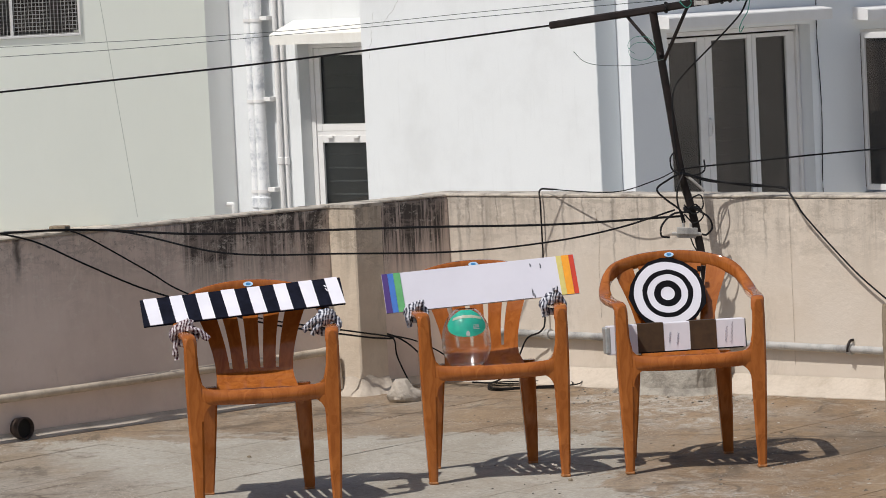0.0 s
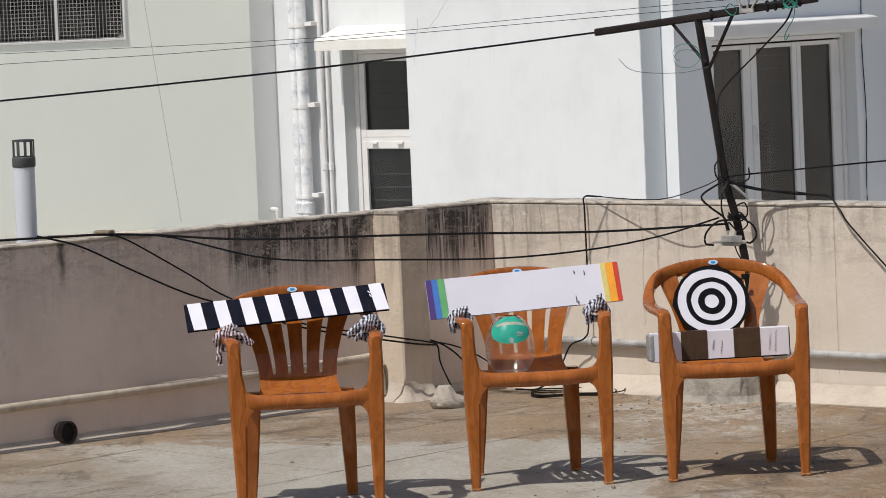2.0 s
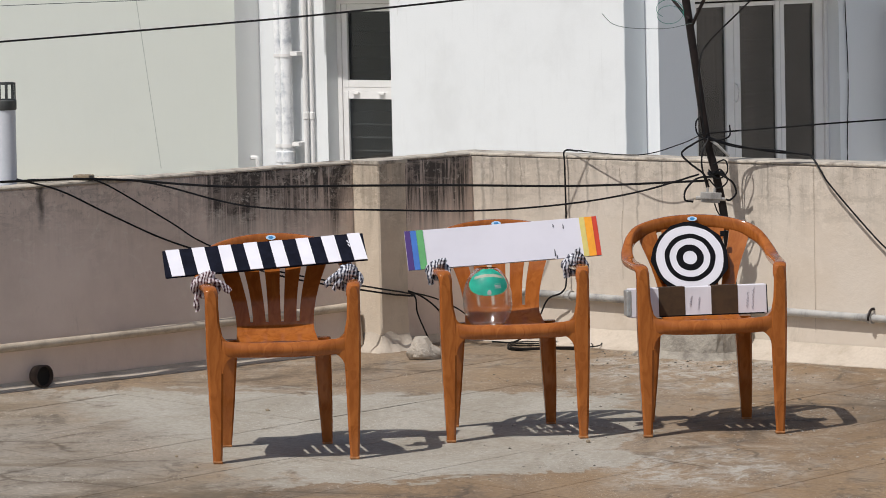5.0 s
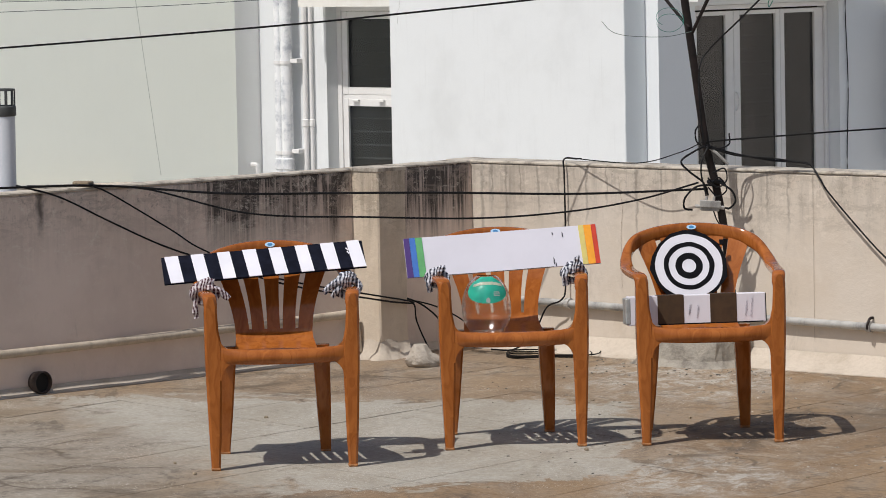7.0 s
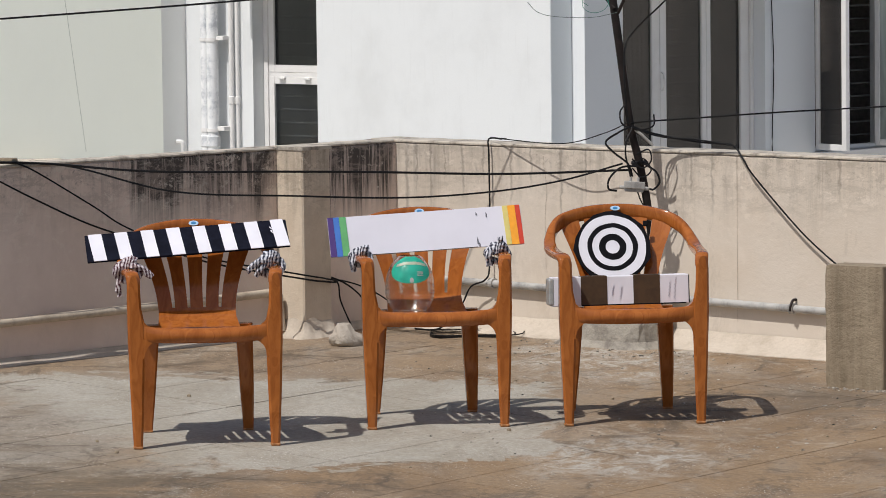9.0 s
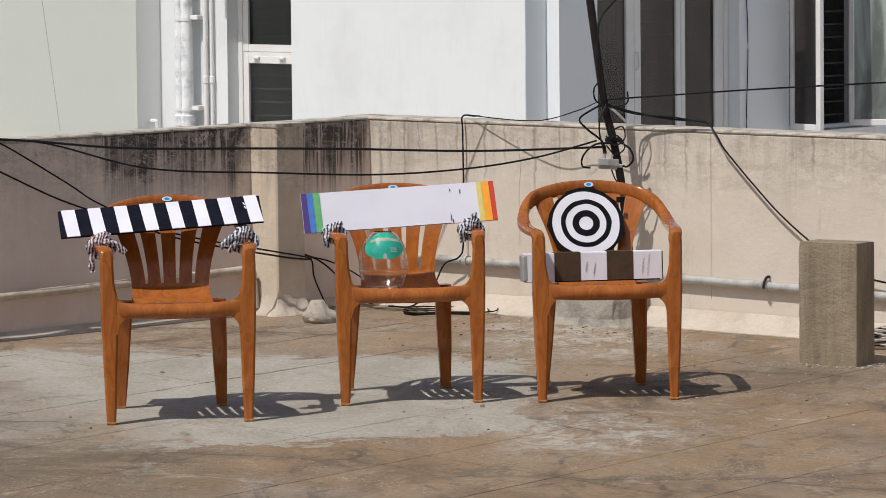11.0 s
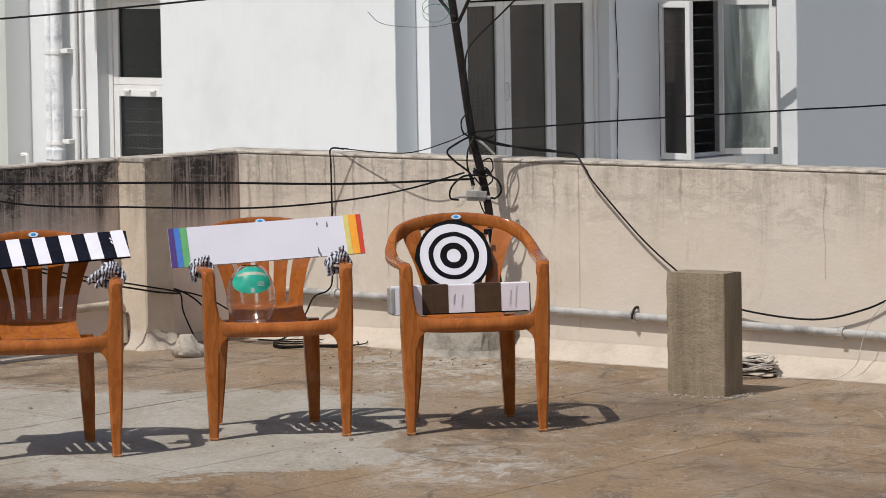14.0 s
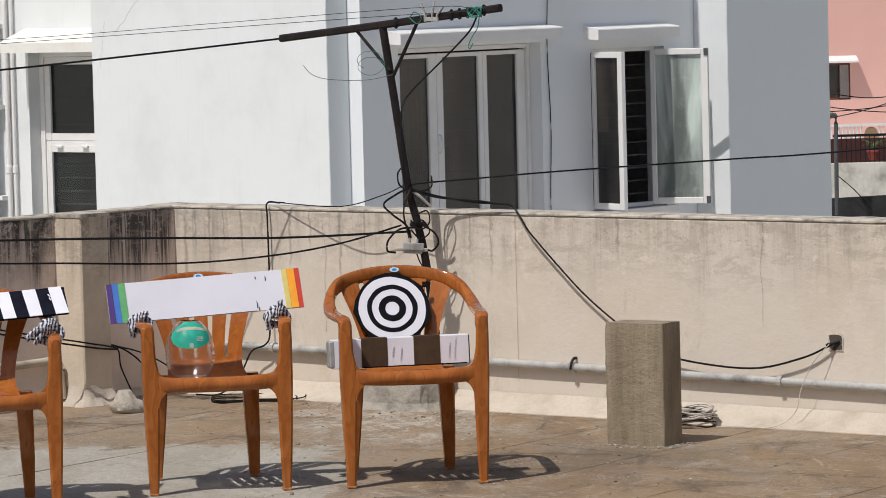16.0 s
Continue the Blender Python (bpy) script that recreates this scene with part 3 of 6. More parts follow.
def chair_seat():
    """One moulded shell with six drain slots through it."""
    rows = seat_rows()
    inner = [q for s in SLOTS for q in (s - 0.009, s - 0.003, s + 0.003, s + 0.009)]
    outer = (1.0, 0.9, 0.75, 0.5, 0.25)
    bm = bmesh.new()
    top, low = [], []
    for y, z, yb, zb, hw in rows:
        xs = [inner[0] - (hw + inner[0]) * f for f in outer] + inner + [inner[-1] + (hw - inner[-1]) * f for f in outer[::-1]]
        lift = [(0.009 * (x / hw) ** 4 if y < 0.03 else 0.0) - (0.006 * (1 - (x / hw) ** 2) if y > 0.0 else 0.003 * (1 - (x / hw) ** 2)) for x in xs]
        # the lip draws back towards its ends, where it runs flush into the arm posts
        draw = [min(1.0, abs(x) / 0.216) ** 4 for x in xs]
        top.append([bm.verts.new((x, y + d * max(0.0, -0.001 - y), z + q)) for x, q, d in zip(xs, lift, draw)])
        low.append([bm.verts.new((x, yb + d * max(0.0, -0.001 - yb), zb + q)) for x, q, d in zip(xs, lift, draw)])
    nx = len(top[0]) - 1
    hole = {len(outer) + 4 * k + j for k in range(6) for j in range(3)}
    kept = {(i, j) for i in range(len(rows) - 1) for j in range(nx) if not (j in hole and rows[i][0] > 0.059 and rows[i + 1][0] < 0.3201)}
    for i, j in kept:
        bm.faces.new((top[i][j], top[i][j + 1], top[i + 1][j + 1], top[i + 1][j]))
        bm.faces.new((low[i + 1][j], low[i + 1][j + 1], low[i][j + 1], low[i][j]))
        for di, dj, a, b in ((-1, 0, (i, j), (i, j + 1)), (1, 0, (i + 1, j + 1), (i + 1, j)), (0, -1, (i + 1, j), (i, j)), (0, 1, (i, j + 1), (i + 1, j + 1))):
            if (i + di, j + dj) not in kept:
                bm.faces.new((top[b[0]][b[1]], top[a[0]][a[1]], low[a[0]][a[1]], low[b[0]][b[1]]))
    return bm


def side_rail(s):
    return tube(bmesh.new(), [(s * 0.236, 0.01, 0.402), (s * 0.230, 0.2, 0.390), (s * 0.186, 0.45, 0.372)], 0.02, 8, 5, flat=(0.012, 0.022))


def corner_web(s):
    """The hollow fillet where lip and leg meet."""
    pts = [(s * 0.236, 0.392), (s * 0.236, 0.322)] + [(s * (0.165 + 0.0535 * math.cos(a)), 0.322 + 0.0615 * math.sin(a)) for a in [math.pi / 2 * k / 8 for k in range(9)]] + [(s * 0.16, 0.392)]
    return prism(bmesh.new(), pts, -0.004, 0.012)


def arm_web(s):
    """The soft hollow curve from the lip up into the arm post."""
    pts = [(s * 0.240, 0.418), (s * 0.240, 0.500)] + [(s * (0.178 + 0.0525 * math.sin(a)), 0.500 - 0.070 * math.cos(a)) for a in [math.pi / 2 * (1 - k / 8) for k in range(9)]] + [(s * 0.176, 0.418)]
    return prism(bmesh.new(), pts, -0.001, 0.026)


def half_width(z):
    if z < 0.66:
        return 0.141 + 0.057 * max(0, (z - 0.45) / 0.21) ** 1.7 + 0.008 * max(0, (0.43 - z) / 0.03)
    return 0.198 + 0.03 * ((z - 0.66) / 0.09)


def back_y(x, z):
    return 0.445 + 0.17 * (max(0.0, z - 0.40) / 0.37) ** 1.15 - 0.75 * x * x - 0.085 * (max(0.0, 0.455 - z) / 0.055) ** 2


def strip(bm, left, right, z0, z1, steps=9, cols=3, thick=0.011):
    """A curved upright strip of the backrest between two edges given as functions of height."""
    rings = []
    for i in range(steps + 1):
        z = z0 + (z1 - z0) * i / steps
        a, b = left(z), right(z)
        xs = [a + (b - a) * k / cols for k in range(cols + 1)]
        rings.append([Vector((x, back_y(x, z), z)) for x in xs] + [Vector((x, back_y(x, z) + thick, z)) for x in xs[::-1]])
    return loft(bm, rings)


BACK_LOW, BACK_TOP = 0.460, 0.742


def slat(k):
    bm = bmesh.new()
    gap = lambda z: 0.010 + 0.010 * min(1, max(0, z - BACK_LOW) / 0.16)

    def edge(j, side):
        def at_height(z):
            hw = half_width(z)
            return -hw + 2 * hw * j / 5 + (side * gap(z) / 2 if 0 < j < 5 else 0)
        return at_height
    return strip(bm, edge(k, 1), edge(k + 1, -1), BACK_LOW - 0.002, BACK_TOP - 0.012 * abs(k - 2), 10, 3)


def rail_path():
    half = [(-0.2525, 0.022, 0.545), (-0.2525, 0.022, 0.580), (-0.253, 0.025, 0.602), (-0.257, 0.046, 0.6175), (-0.266, 0.14, 0.620), (-0.271, 0.26, 0.622), (-0.272, 0.35, 0.631), (-0.266, 0.43, 0.654),
            (-0.243, 0.505, 0.692), (-0.195, 0.562, 0.722), (-0.105, 0.595, 0.743), (0, 0.603, 0.750)]
    return half + [(-x, y, z) for x, y, z in half[-2::-1]]


def rail_section(t):
    f = min(1, max(0, (0.5 - abs(t - 0.5) - 0.26) / 0.14))
    f = f * f * (3 - 2 * f)
    e = 0.016 + 0.0085 * min(1, min(t, 1 - t) / 0.06)
    return e + (0.014 - e) * f, 0.0135 + (0.0265 - 0.0135) * f


def front_leg(s):
    """The leg and the arm post above it, one moulded channel with a wide front and a narrow flank."""
    bm = bmesh.new()
    rings = []
    for z, xo, xi, dep in ((0.008, 0.2605, 0.2285, 0.040), (0.016, 0.261, 0.228, 0.041), (0.10, 0.265, 0.2235, 0.046), (0.22, 0.270, 0.220, 0.052), (0.32, 0.273, 0.217, 0.056), (0.38, 0.275, 0.213, 0.058), (0.44, 0.276, 0.214, 0.058),
                           (0.50, 0.276, 0.226, 0.056), (0.56, 0.276, 0.229, 0.054), (0.588, 0.2755, 0.2295, 0.050), (0.606, 0.273, 0.232, 0.046), (0.619, 0.266, 0.239, 0.038)):
        y0 = -0.008 + 0.006 * (z / 0.6)
        r = 0.008
        ring = [(xi, y0 + r), (xi + r, y0), (xo - r, y0), (xo, y0 + r), (xo, y0 + dep - r), (xo - r, y0 + dep), (xo - 0.016, y0 + dep), (xo - 0.016, y0 + 0.016), (xi + 0.006, y0 + 0.016)]
        ring = [Vector((s * x, y, z)) for x, y in ring]
        rings.append(ring)
    loft(bm, rings)
    return bm


def rear_leg(s):
    bm = bmesh.new()
    rings = []
    for z, xc, yc, w, d in ((0.008, 0.185, 0.51, 0.0185, 0.018), (0.016, 0.185, 0.51, 0.019, 0.0185), (0.15, 0.180, 0.49, 0.025, 0.022), (0.30, 0.174, 0.47, 0.029, 0.025), (0.40, 0.170, 0.455, 0.031, 0.026)):
        ring = [Vector((s * (xc + a * w), yc + b * d, z)) for a, b in ((-1, -0.7), (-0.75, -1), (0.75, -1), (1, -0.7), (1, 0.7), (0.75, 1), (-0.75, 1), (-1, 0.7))]
        rings.append(ring)
    return loft(bm, rings)


CHAIRS = [pose(-0.6157, 15.549, 0, 0, 0, 5.95), pose(0.2161, 16.034, 0, 0, 0, 5.6), pose(0.9401, 16.057, 0, 0, 0, 3.6)]
chair = thing("plastic_chair", CHAIRS[0], "brown wood-grain plastic armchair with a slatted fan back", "chair", "row of plastic chairs")
part("seat", chair_seat(), M_CHAIR, chair, smooth=True)
for s in (-1, 1):
    part("side_rail", side_rail(s), M_CHAIR, chair, smooth=True)
    part("corner_web", corner_web(s), M_CHAIR, chair, smooth=True)
    part("arm_web", arm_web(s), M_CHAIR, chair, smooth=True)
back = part("backrest", strip(bmesh.new(), lambda z: -half_width(z), half_width, 0.398, BACK_LOW, 6, 12), M_CHAIR, chair, smooth=True)
for k in range(5):
    part("slat", slat(k), M_CHAIR, back, smooth=True)
part("arm_rail", tube(bmesh.new(), rail_path(), 0.03, 14, 6, flat=rail_section), M_CHAIR, chair, smooth=True)
for s in (-1, 1):
    part("front_leg", front_leg(s), M_CHAIR, chair, smooth=True)
    part("rear_leg", rear_leg(s), M_CHAIR, chair, smooth=True)
    part("foot", boxed(s * 0.2446 - 0.0168, s * 0.2446 + 0.0168, -0.0095, 0.034, 0.0, 0.011, 0.004), M_FOOT, chair, "scuffed pale foot pad")
    part("foot", boxed(s * 0.185 - 0.019, s * 0.185 + 0.019, 0.4915, 0.5285, 0.0, 0.010, 0.004), M_FOOT, chair, "scuffed pale foot pad")
bm = lathe(bmesh.new(), [(0.0005, 0.0), (0.0165, 0.0), (0.0165, 0.002), (0.0005, 0.003)], 20, Matrix.Translation((0, 0.583, 0.760)) @ Matrix.Rotation(radians(55), 4, "X") @ Matrix.Diagonal((1.1, 0.62, 1, 1)))
badge = part("badge", bm, plain("pale_blue_sticker", (0.42, 0.62, 0.80), 0.4), chair, "pale blue oval sticker")
bm = lathe(bmesh.new(), [(0.0005, 0.0), (0.008, 0.0), (0.008, 0.0012), (0.0005, 0.0016)], 14, Matrix.Translation((0, 0.5805, 0.761)) @ Matrix.Rotation(radians(68), 4, "X") @ Matrix.Diagonal((1.2, 0.7, 1, 1)))
part("emblem", bm, plain("deep_blue_ink", (0.05, 0.25, 0.55), 0.4), badge, "small blue mark")
for m in CHAIRS[1:]:
    copy_thing(chair, m)

# ---- parts of the house ----


def frame_bars(bm, x0, x1, z0, z1, w, y0, y1, bev=0.004):
    """A rectangular frame in x and z, butted at the corners."""
    box(bm, x0, x0 + w, y0, y1, z0, z1, bev)
    box(bm, x1 - w, x1, y0, y1, z0, z1, bev)
    box(bm, x0 + w + 0.0005, x1 - w - 0.0005, y0 + 0.001, y1 - 0.001, z0, z0 + w, bev)
    box(bm, x0 + w + 0.0005, x1 - w - 0.0005, y0 + 0.001, y1 - 0.001, z1 - w, z1, bev)
    return bm


def pane(x0, x1, z0, z1, y):
    return boxed(x0, x1, y, y + 0.005, z0, z1)


def hood(name, m, x0, x1, z, out, label, rise=0.115, mat=None):
    """A sloping concrete sunshade over a window; x along the wall, y into the wall."""
    bm = bmesh.new()
    sec = [(0.02, z + rise), (-out, z + 0.088), (-out - 0.005, z + 0.08), (-out - 0.004, z), (-out + 0.03, z + 0.002), (0.02, z + 0.01)]
    rings = []
    for i in range(9):
        x = x0 + (x1 - x0) * i / 8
        rings.append([Vector((x, y, q + 0.003 * noise.noise((x * 4, y * 9, 2)))) for y, q in sec])
    loft(bm, rings)
    ob = finish(name, bm, mat or M_TRIM)
    ob.matrix_basis = m
    return tagged(ob, label, "sunshade", "", "structure")


def bars(bm, x0, x1, zs, y, r=0.007):
    for z in zs:
        tube(bm, [(x0, y, z), (x1, y, z)], r, 6, 1)
    return bm


# the grey wall seen from in front: x runs along it, y into it
GREYWALL = HOUSE @ Matrix.Translation((SIDE, 0, 0)) @ Matrix.Rotation(radians(90), 4, "Z")
hood("trim_6", GREYWALL, 0.52, 2.46, 1.33, 0.15, "white-painted concrete sunshade over the tall window")
hood("trim_7", GREYWALL, 2.90, 3.96, 1.30, 0.15, "white-painted concrete sunshade over the open casement")
BAYWALL = HOUSE @ Matrix.Translation((0, BACK, 0))
hood("trim_8", BAYWALL, -4.10, -3.00, 1.303, 0.28, "cream-topped concrete sunshade over the narrow window", 0.20, painted("cream_sunshade_paint", (0.78, 0.765, 0.72), (0.66, 0.62, 0.55), 0.8, 5, 0.5))


def louvre_grille(x0, x1, z0, z1, y, step, parent, tone=0.30):
    bm = bmesh.new()
    n = int((z1 - z0) / step)
    bars(bm, x0, x1, [z0 + step * (k + 0.5) for k in range(n)], y, 0.008)
    part("grille", bm, plain("grey_grille_paint", (tone, tone, tone), 0.5), parent, "grey horizontal security bars")


# tall three-leaf window
tall = thing("window_1", GREYWALL, "tall white-framed window with three dark glazed leaves", "window", "", "structure")
y = 0.13
bm = bmesh.new()
frame_bars(bm, 0.67, 2.355, -0.94, 1.295, 0.034, y - 0.02, y + 0.06)
part("window_frame", bm, M_TRIM, tall)
for a, b in ((0.725, 1.247), (1.251, 1.800), (1.804, 2.318)):
    bm = bmesh.new()
    wl_, wr_ = (0.10 if a < 1 else 0.075 if a < 1.5 else 0.052), (0.09 if a < 1 else 0.052 if a < 1.5 else 0.10)
    box(bm, a, a + wl_, y, y + 0.045, -0.89, 1.248, 0.006)
    box(bm, b - wr_, b, y, y + 0.045, -0.89, 1.248, 0.006)
    box(bm, a + wl_ + 0.001, b - wr_ - 0.001, y + 0.002, y + 0.043, 1.215, 1.247, 0.004)
    box(bm, a + wl_ + 0.001, b - wr_ - 0.001, y + 0.002, y + 0.043, -0.89, -0.80, 0.004)
    leaf = part("leaf", bm, M_TRIM, tall)
    pane_ob = part("pane", pane(a + wl_ - 0.01, b - wr_ + 0.01, -0.81, 1.222, y + 0.02), M_GLASS, leaf, "dark dusty glass with reflections painted into its tint")
bm = bmesh.new()
tube(bm, [(1.262, y - 0.004, 0.62), (1.262, y - 0.03, 0.60), (1.262, y - 0.03, 0.50), (1.262, y - 0.004, 0.48)], 0.008, 6, 3)
part("handle", bm, M_TRIM, tall, smooth=True)
louvre_grille(0.7, 2.26, -0.9, 1.28, y + 0.30, 0.105, tall)
bm = bmesh.new()
for k in range(9):
    x = 1.30 + 0.055 * k
    tube(bm, [(x, y + 0.42 + 0.02 * (k % 2), 1.2), (x + 0.01, y + 0.43, 0.3), (x, y + 0.42 + 0.02 * (k % 2), -0.85)], 0.03, 6, 3)
part("curtain", bm, plain("dark_brown_curtain", (0.07, 0.06, 0.055), 0.9), tall, "dark hanging curtain", True)

# open casement
CASE_Y = 0.07
case = thing("window_2", GREYWALL, "white casement window with both glazed leaves swung open", "window", "", "structure")
bm = bmesh.new()
frame_bars(bm, CASE[0] + 0.002, CASE[1] - 0.002, CASE[2] + 0.002, CASE[3] - 0.002, 0.032, CASE_Y, CASE_Y + 0.07)
part("window_frame", bm, M_TRIM, case)
louvre_grille(CASE[0] + 0.05, CASE[1] - 0.05, CASE[2] + 0.05, CASE[3] - 0.05, CASE_Y + 0.10, 0.105, case, 0.05)
bm = boxed(CASE[0] - 0.04, CASE[1] + 0.10, -0.05, CASE_Y, CASE[2] - 0.05, CASE[2], 0.006)
part("window_sill", bm, M_TRIM, case)


def swung_leaf(hinge_x, width, angle, glass, label, side):
    """A leaf that swings outwards about a hinge; side: +1 opens from the left jamb, -1 from the right."""
    m = Matrix.Translation((hinge_x, 0.0, 0)) @ Matrix.Rotation(radians(angle), 4, "Z")
    z0, z1 = CASE[2] + 0.02, CASE[3] - 0.02
    bm = bmesh.new()
    box(bm, 0, 0.042, -0.02, 0.02, z0, z1, 0.005)
    box(bm, width - 0.058, width, -0.02, 0.02, z0, z1, 0.005)
    box(bm, 0.0425, width - 0.0585, -0.019, 0.019, z0, z0 + 0.05, 0.004)
    box(bm, 0.0425, width - 0.0585, -0.019, 0.019, z1 - 0.05, z1, 0.004)
    leaf = part("leaf", bm, M_TRIM, case, label)
    leaf.matrix_basis = m
    part("pane", pane(0.038, width - 0.052, z0 + 0.045, z1 - 0.045, 0.0), glass, leaf)
    if side > 0:
        return
    bm = bmesh.new()
    for z in (z0 + 0.03, z1 - 0.03):
        box(bm, width - 0.03, width + 0.006, -0.028, -0.0205, z - 0.03, z + 0.03, 0.002)
    part("catch", bm, M_CAP, leaf, "dark metal catch")


swung_leaf(CASE[0] + 0.03, 0.40, -104, M_GLASS, "open leaf with dark glass", 1)
swung_leaf(3.755, 0.49, -69, M_FROST, "open leaf with greenish frosted glass", -1)

# narrow two-pane window in the white bay
narrow = thing("window_3", BAYWALL, "narrow white window with two dark panes one above the other", "window", "", "structure")
y = 0.13
bm = bmesh.new()
frame_bars(bm, WIN[0] + 0.002, WIN[1] - 0.002, WIN[2] + 0.002, WIN[3] - 0.002, 0.05, y - 0.01, y + 0.06)
part("window_frame", bm, M_TRIM, narrow)
part("transom", boxed(WIN[0] + 0.053, WIN[1] - 0.053, y + 0.004, y + 0.055, 0.5325, 0.5655), M_TRIM, narrow)
for z0, z1 in ((0.566, 1.255), (-0.90, 0.532)):
    bm = frame_bars(bmesh.new(), WIN[0] + 0.054, WIN[1] - 0.054, z0, z1, 0.062, y, y + 0.045)
    leaf = part("leaf", bm, M_TRIM, narrow)
    part("pane", pane(WIN[0] + 0.11, WIN[1] - 0.11, z0 + 0.055, z1 - 0.055, y + 0.02), M_GLASS_DEEP, leaf, "dark clear glass")
bm = bmesh.new()
for x in (-3.85, -3.55):
    box(bm, x - 0.035, x + 0.035, y - 0.022, y - 0.0005, 0.508, 0.528, 0.004)
part("latch", bm, M_TRIM, narrow)
louvre_grille(WIN[0] + 0.05, WIN[1] - 0.05, -0.9, 1.18, y + 0.12, 0.11, narrow, 0.62)

# mesh window in the green wall
GREENWALL = WING @ Matrix.Translation((-4.878, 0, 0)) @ Matrix.Rotation(radians(90), 4, "Z")
mesh_win = thing("window_4", GREENWALL, "wide white-framed window covered with square wire mesh", "window", "", "structure")
bm = frame_bars(bmesh.new(), GRILLE[0] + 0.002, GRILLE[1] - 0.002, GRILLE[2] + 0.002, GRILLE[3] - 0.002, 0.022, -0.015, 0.03)
box(bm, -1.712, -1.688, -0.014, 0.029, GRILLE[2] + 0.024, GRILLE[3] - 0.024)
part("window_frame", bm, M_TRIM, mesh_win)
bm = bmesh.new()
for k in range(60):
    x = GRILLE[0] + 0.03 + 0.0415 * k
    if x < GRILLE[1] - 0.03:
        box(bm, x - 0.0022, x + 0.0022, 0.0, 0.005, GRILLE[2] + 0.02, GRILLE[3] - 0.02)
for k in range(34):
    z = GRILLE[2] + 0.03 + 0.0325 * k
    box(bm, GRILLE[0] + 0.02, GRILLE[1] - 0.02, 0.0055, 0.010, z - 0.0022, z + 0.0022)
part("wire_mesh", bm, plain("dull_white_wire", (0.42, 0.41, 0.40), 0.5), mesh_win, "square wire mesh")
bm = bmesh.new()
for k in range(5):
    box(bm, -3.3 + 0.55 * k, -2.9 + 0.55 * k, 0.05, 0.07, GRILLE[2] + 0.05, 2.5)
part("pane", bm, M_GLASS, mesh_win, "dark brownish glass")

# drain pipes in the recess
for k, (x, r) in enumerate(((-4.532, 0.038), (-4.440, 0.050))):
    dp = thing("drain_pipe", HOUSE @ Matrix.Translation((x, BACK - 0.11, 0)), "stained white vertical drain pipe clamped to the house wall", "pipe", "drain pipes on the house")
    part("pipe", lathe(bmesh.new(), [(r, LOW), (r, -0.06), (r + 0.008, -0.05), (r + 0.008, 0.03), (r, 0.04), (r, HIGH)], 18), M_WPIPE, dp, smooth=True)
    for z in (1.51, 0.836, 0.083):
        part("clamp", lathe(bmesh.new(), [(r + 0.004, z - 0.014), (r + 0.006, z - 0.014), (r + 0.006, z + 0.014), (r + 0.004, z + 0.014)], 18), M_TRIM, dp, smooth=True)
        if k == 1:
            part("bracket", boxed(0.052, 0.135, -0.006, 0.10, z - 0.004, z + 0.032, 0.003), M_TRIM, dp)
for x, r in ((-4.30, 0.022), (-4.225, 0.016)):
    wp = thing("water_pipe", HOUSE @ Matrix.Translation((x, BACK - 0.03, 0)), "thin white painted water pipe on the house wall", "pipe", "water pipes on the house")
    part("pipe", lathe(bmesh.new(), [(r, LOW), (r, 0.30), (r + 0.006, 0.305), (r + 0.006, 0.36), (r, 0.365), (r, HIGH)], 10), M_TRIM, wp, smooth=True)
sp = thing("pipe_stub", HOUSE @ Matrix.Translation((-4.85, BACK - 0.12, -0.03)), "small cream pipe stub bent at the wall", "pipe")
part("pipe", tube(bmesh.new(), [(-0.12, 0.0, 0.0), (0.0, 0.0, 0.005), (0.03, 0.01, -0.02), (0.03, 0.02, -0.2)], 0.02, 8, 4), M_TRIM, sp, smooth=True)
# low white roof slab in front of the green wall
structure("trim_9", boxed(-4.87, -4.66, -8, -0.7, -0.3, -0.125, 0.01), M_COPING, WING, "low white slab at the foot of the green wall", "slab")

# ---- distant pink house ----
FAR = pose(21.6, 140, 0)
pink = thing("pink_house", FAR, "distant pink painted house with a small wooden window", "house")
part("wall", wall_with_holes(True, -6, 8, 0.0, 0.3, [(0.02, 0.80, -2.62, -1.44)], -9, 6), M_PINK, pink)
# flat dark sheet in place of the room's shade
part("room", boxed(-1, 2, 1.5, 1.6, -4, 0), M_ROOM, pink, "dark sheet standing in for the shaded room behind the window")
win = part("window", frame_bars(bmesh.new(), 0.02, 0.80, -2.62, -1.44, 0.06, 0.06, 0.16), M_WOOD, pink, "red-brown wooden window")
part("pane", pane(0.08, 0.42, -2.56, -1.5, 0.12), M_GLASS, win)
part("shutter", boxed(0.46, 0.75, 0.02, 0.058, -2.56, -1.5, 0.01), plain("grey_shutter", (0.25, 0.22, 0.20), 0.6), win, "grey closed shutter")
bm = bmesh.new()
loft(bm, [[Vector((x, 0.02, -1.2)), Vector((x, -0.5, -1.36)), Vector((x, -0.5, -1.42)), Vector((x, 0.02, -1.38))] for x in (-0.1, 1.0)])
part("sunshade", bm, M_TRIM, pink)
bal = thing("balcony", pose(21.6, 134, 0), "white balustraded balcony with arched brown panels", "balcony")
part("slab", boxed(-2, 6, 0, 5.9, -4.6, -3.92), M_TRIM, bal)
part("rail", boxed(-2, 6, 0, 0.12, -3.26, -3.18), M_TRIM, bal)
for k in range(34):
    x = -1.0 + 0.115 * k
    if (0.20 < x < 0.72) or (1.39 < x < 1.91):
        continue
    part("baluster", lathe(bmesh.new(), [(0.03, -3.91), (0.045, -3.75), (0.025, -3.5), (0.03, -3.27)], 7, Matrix.Translation((x, 0.06, 0))), M_TRIM, bal)
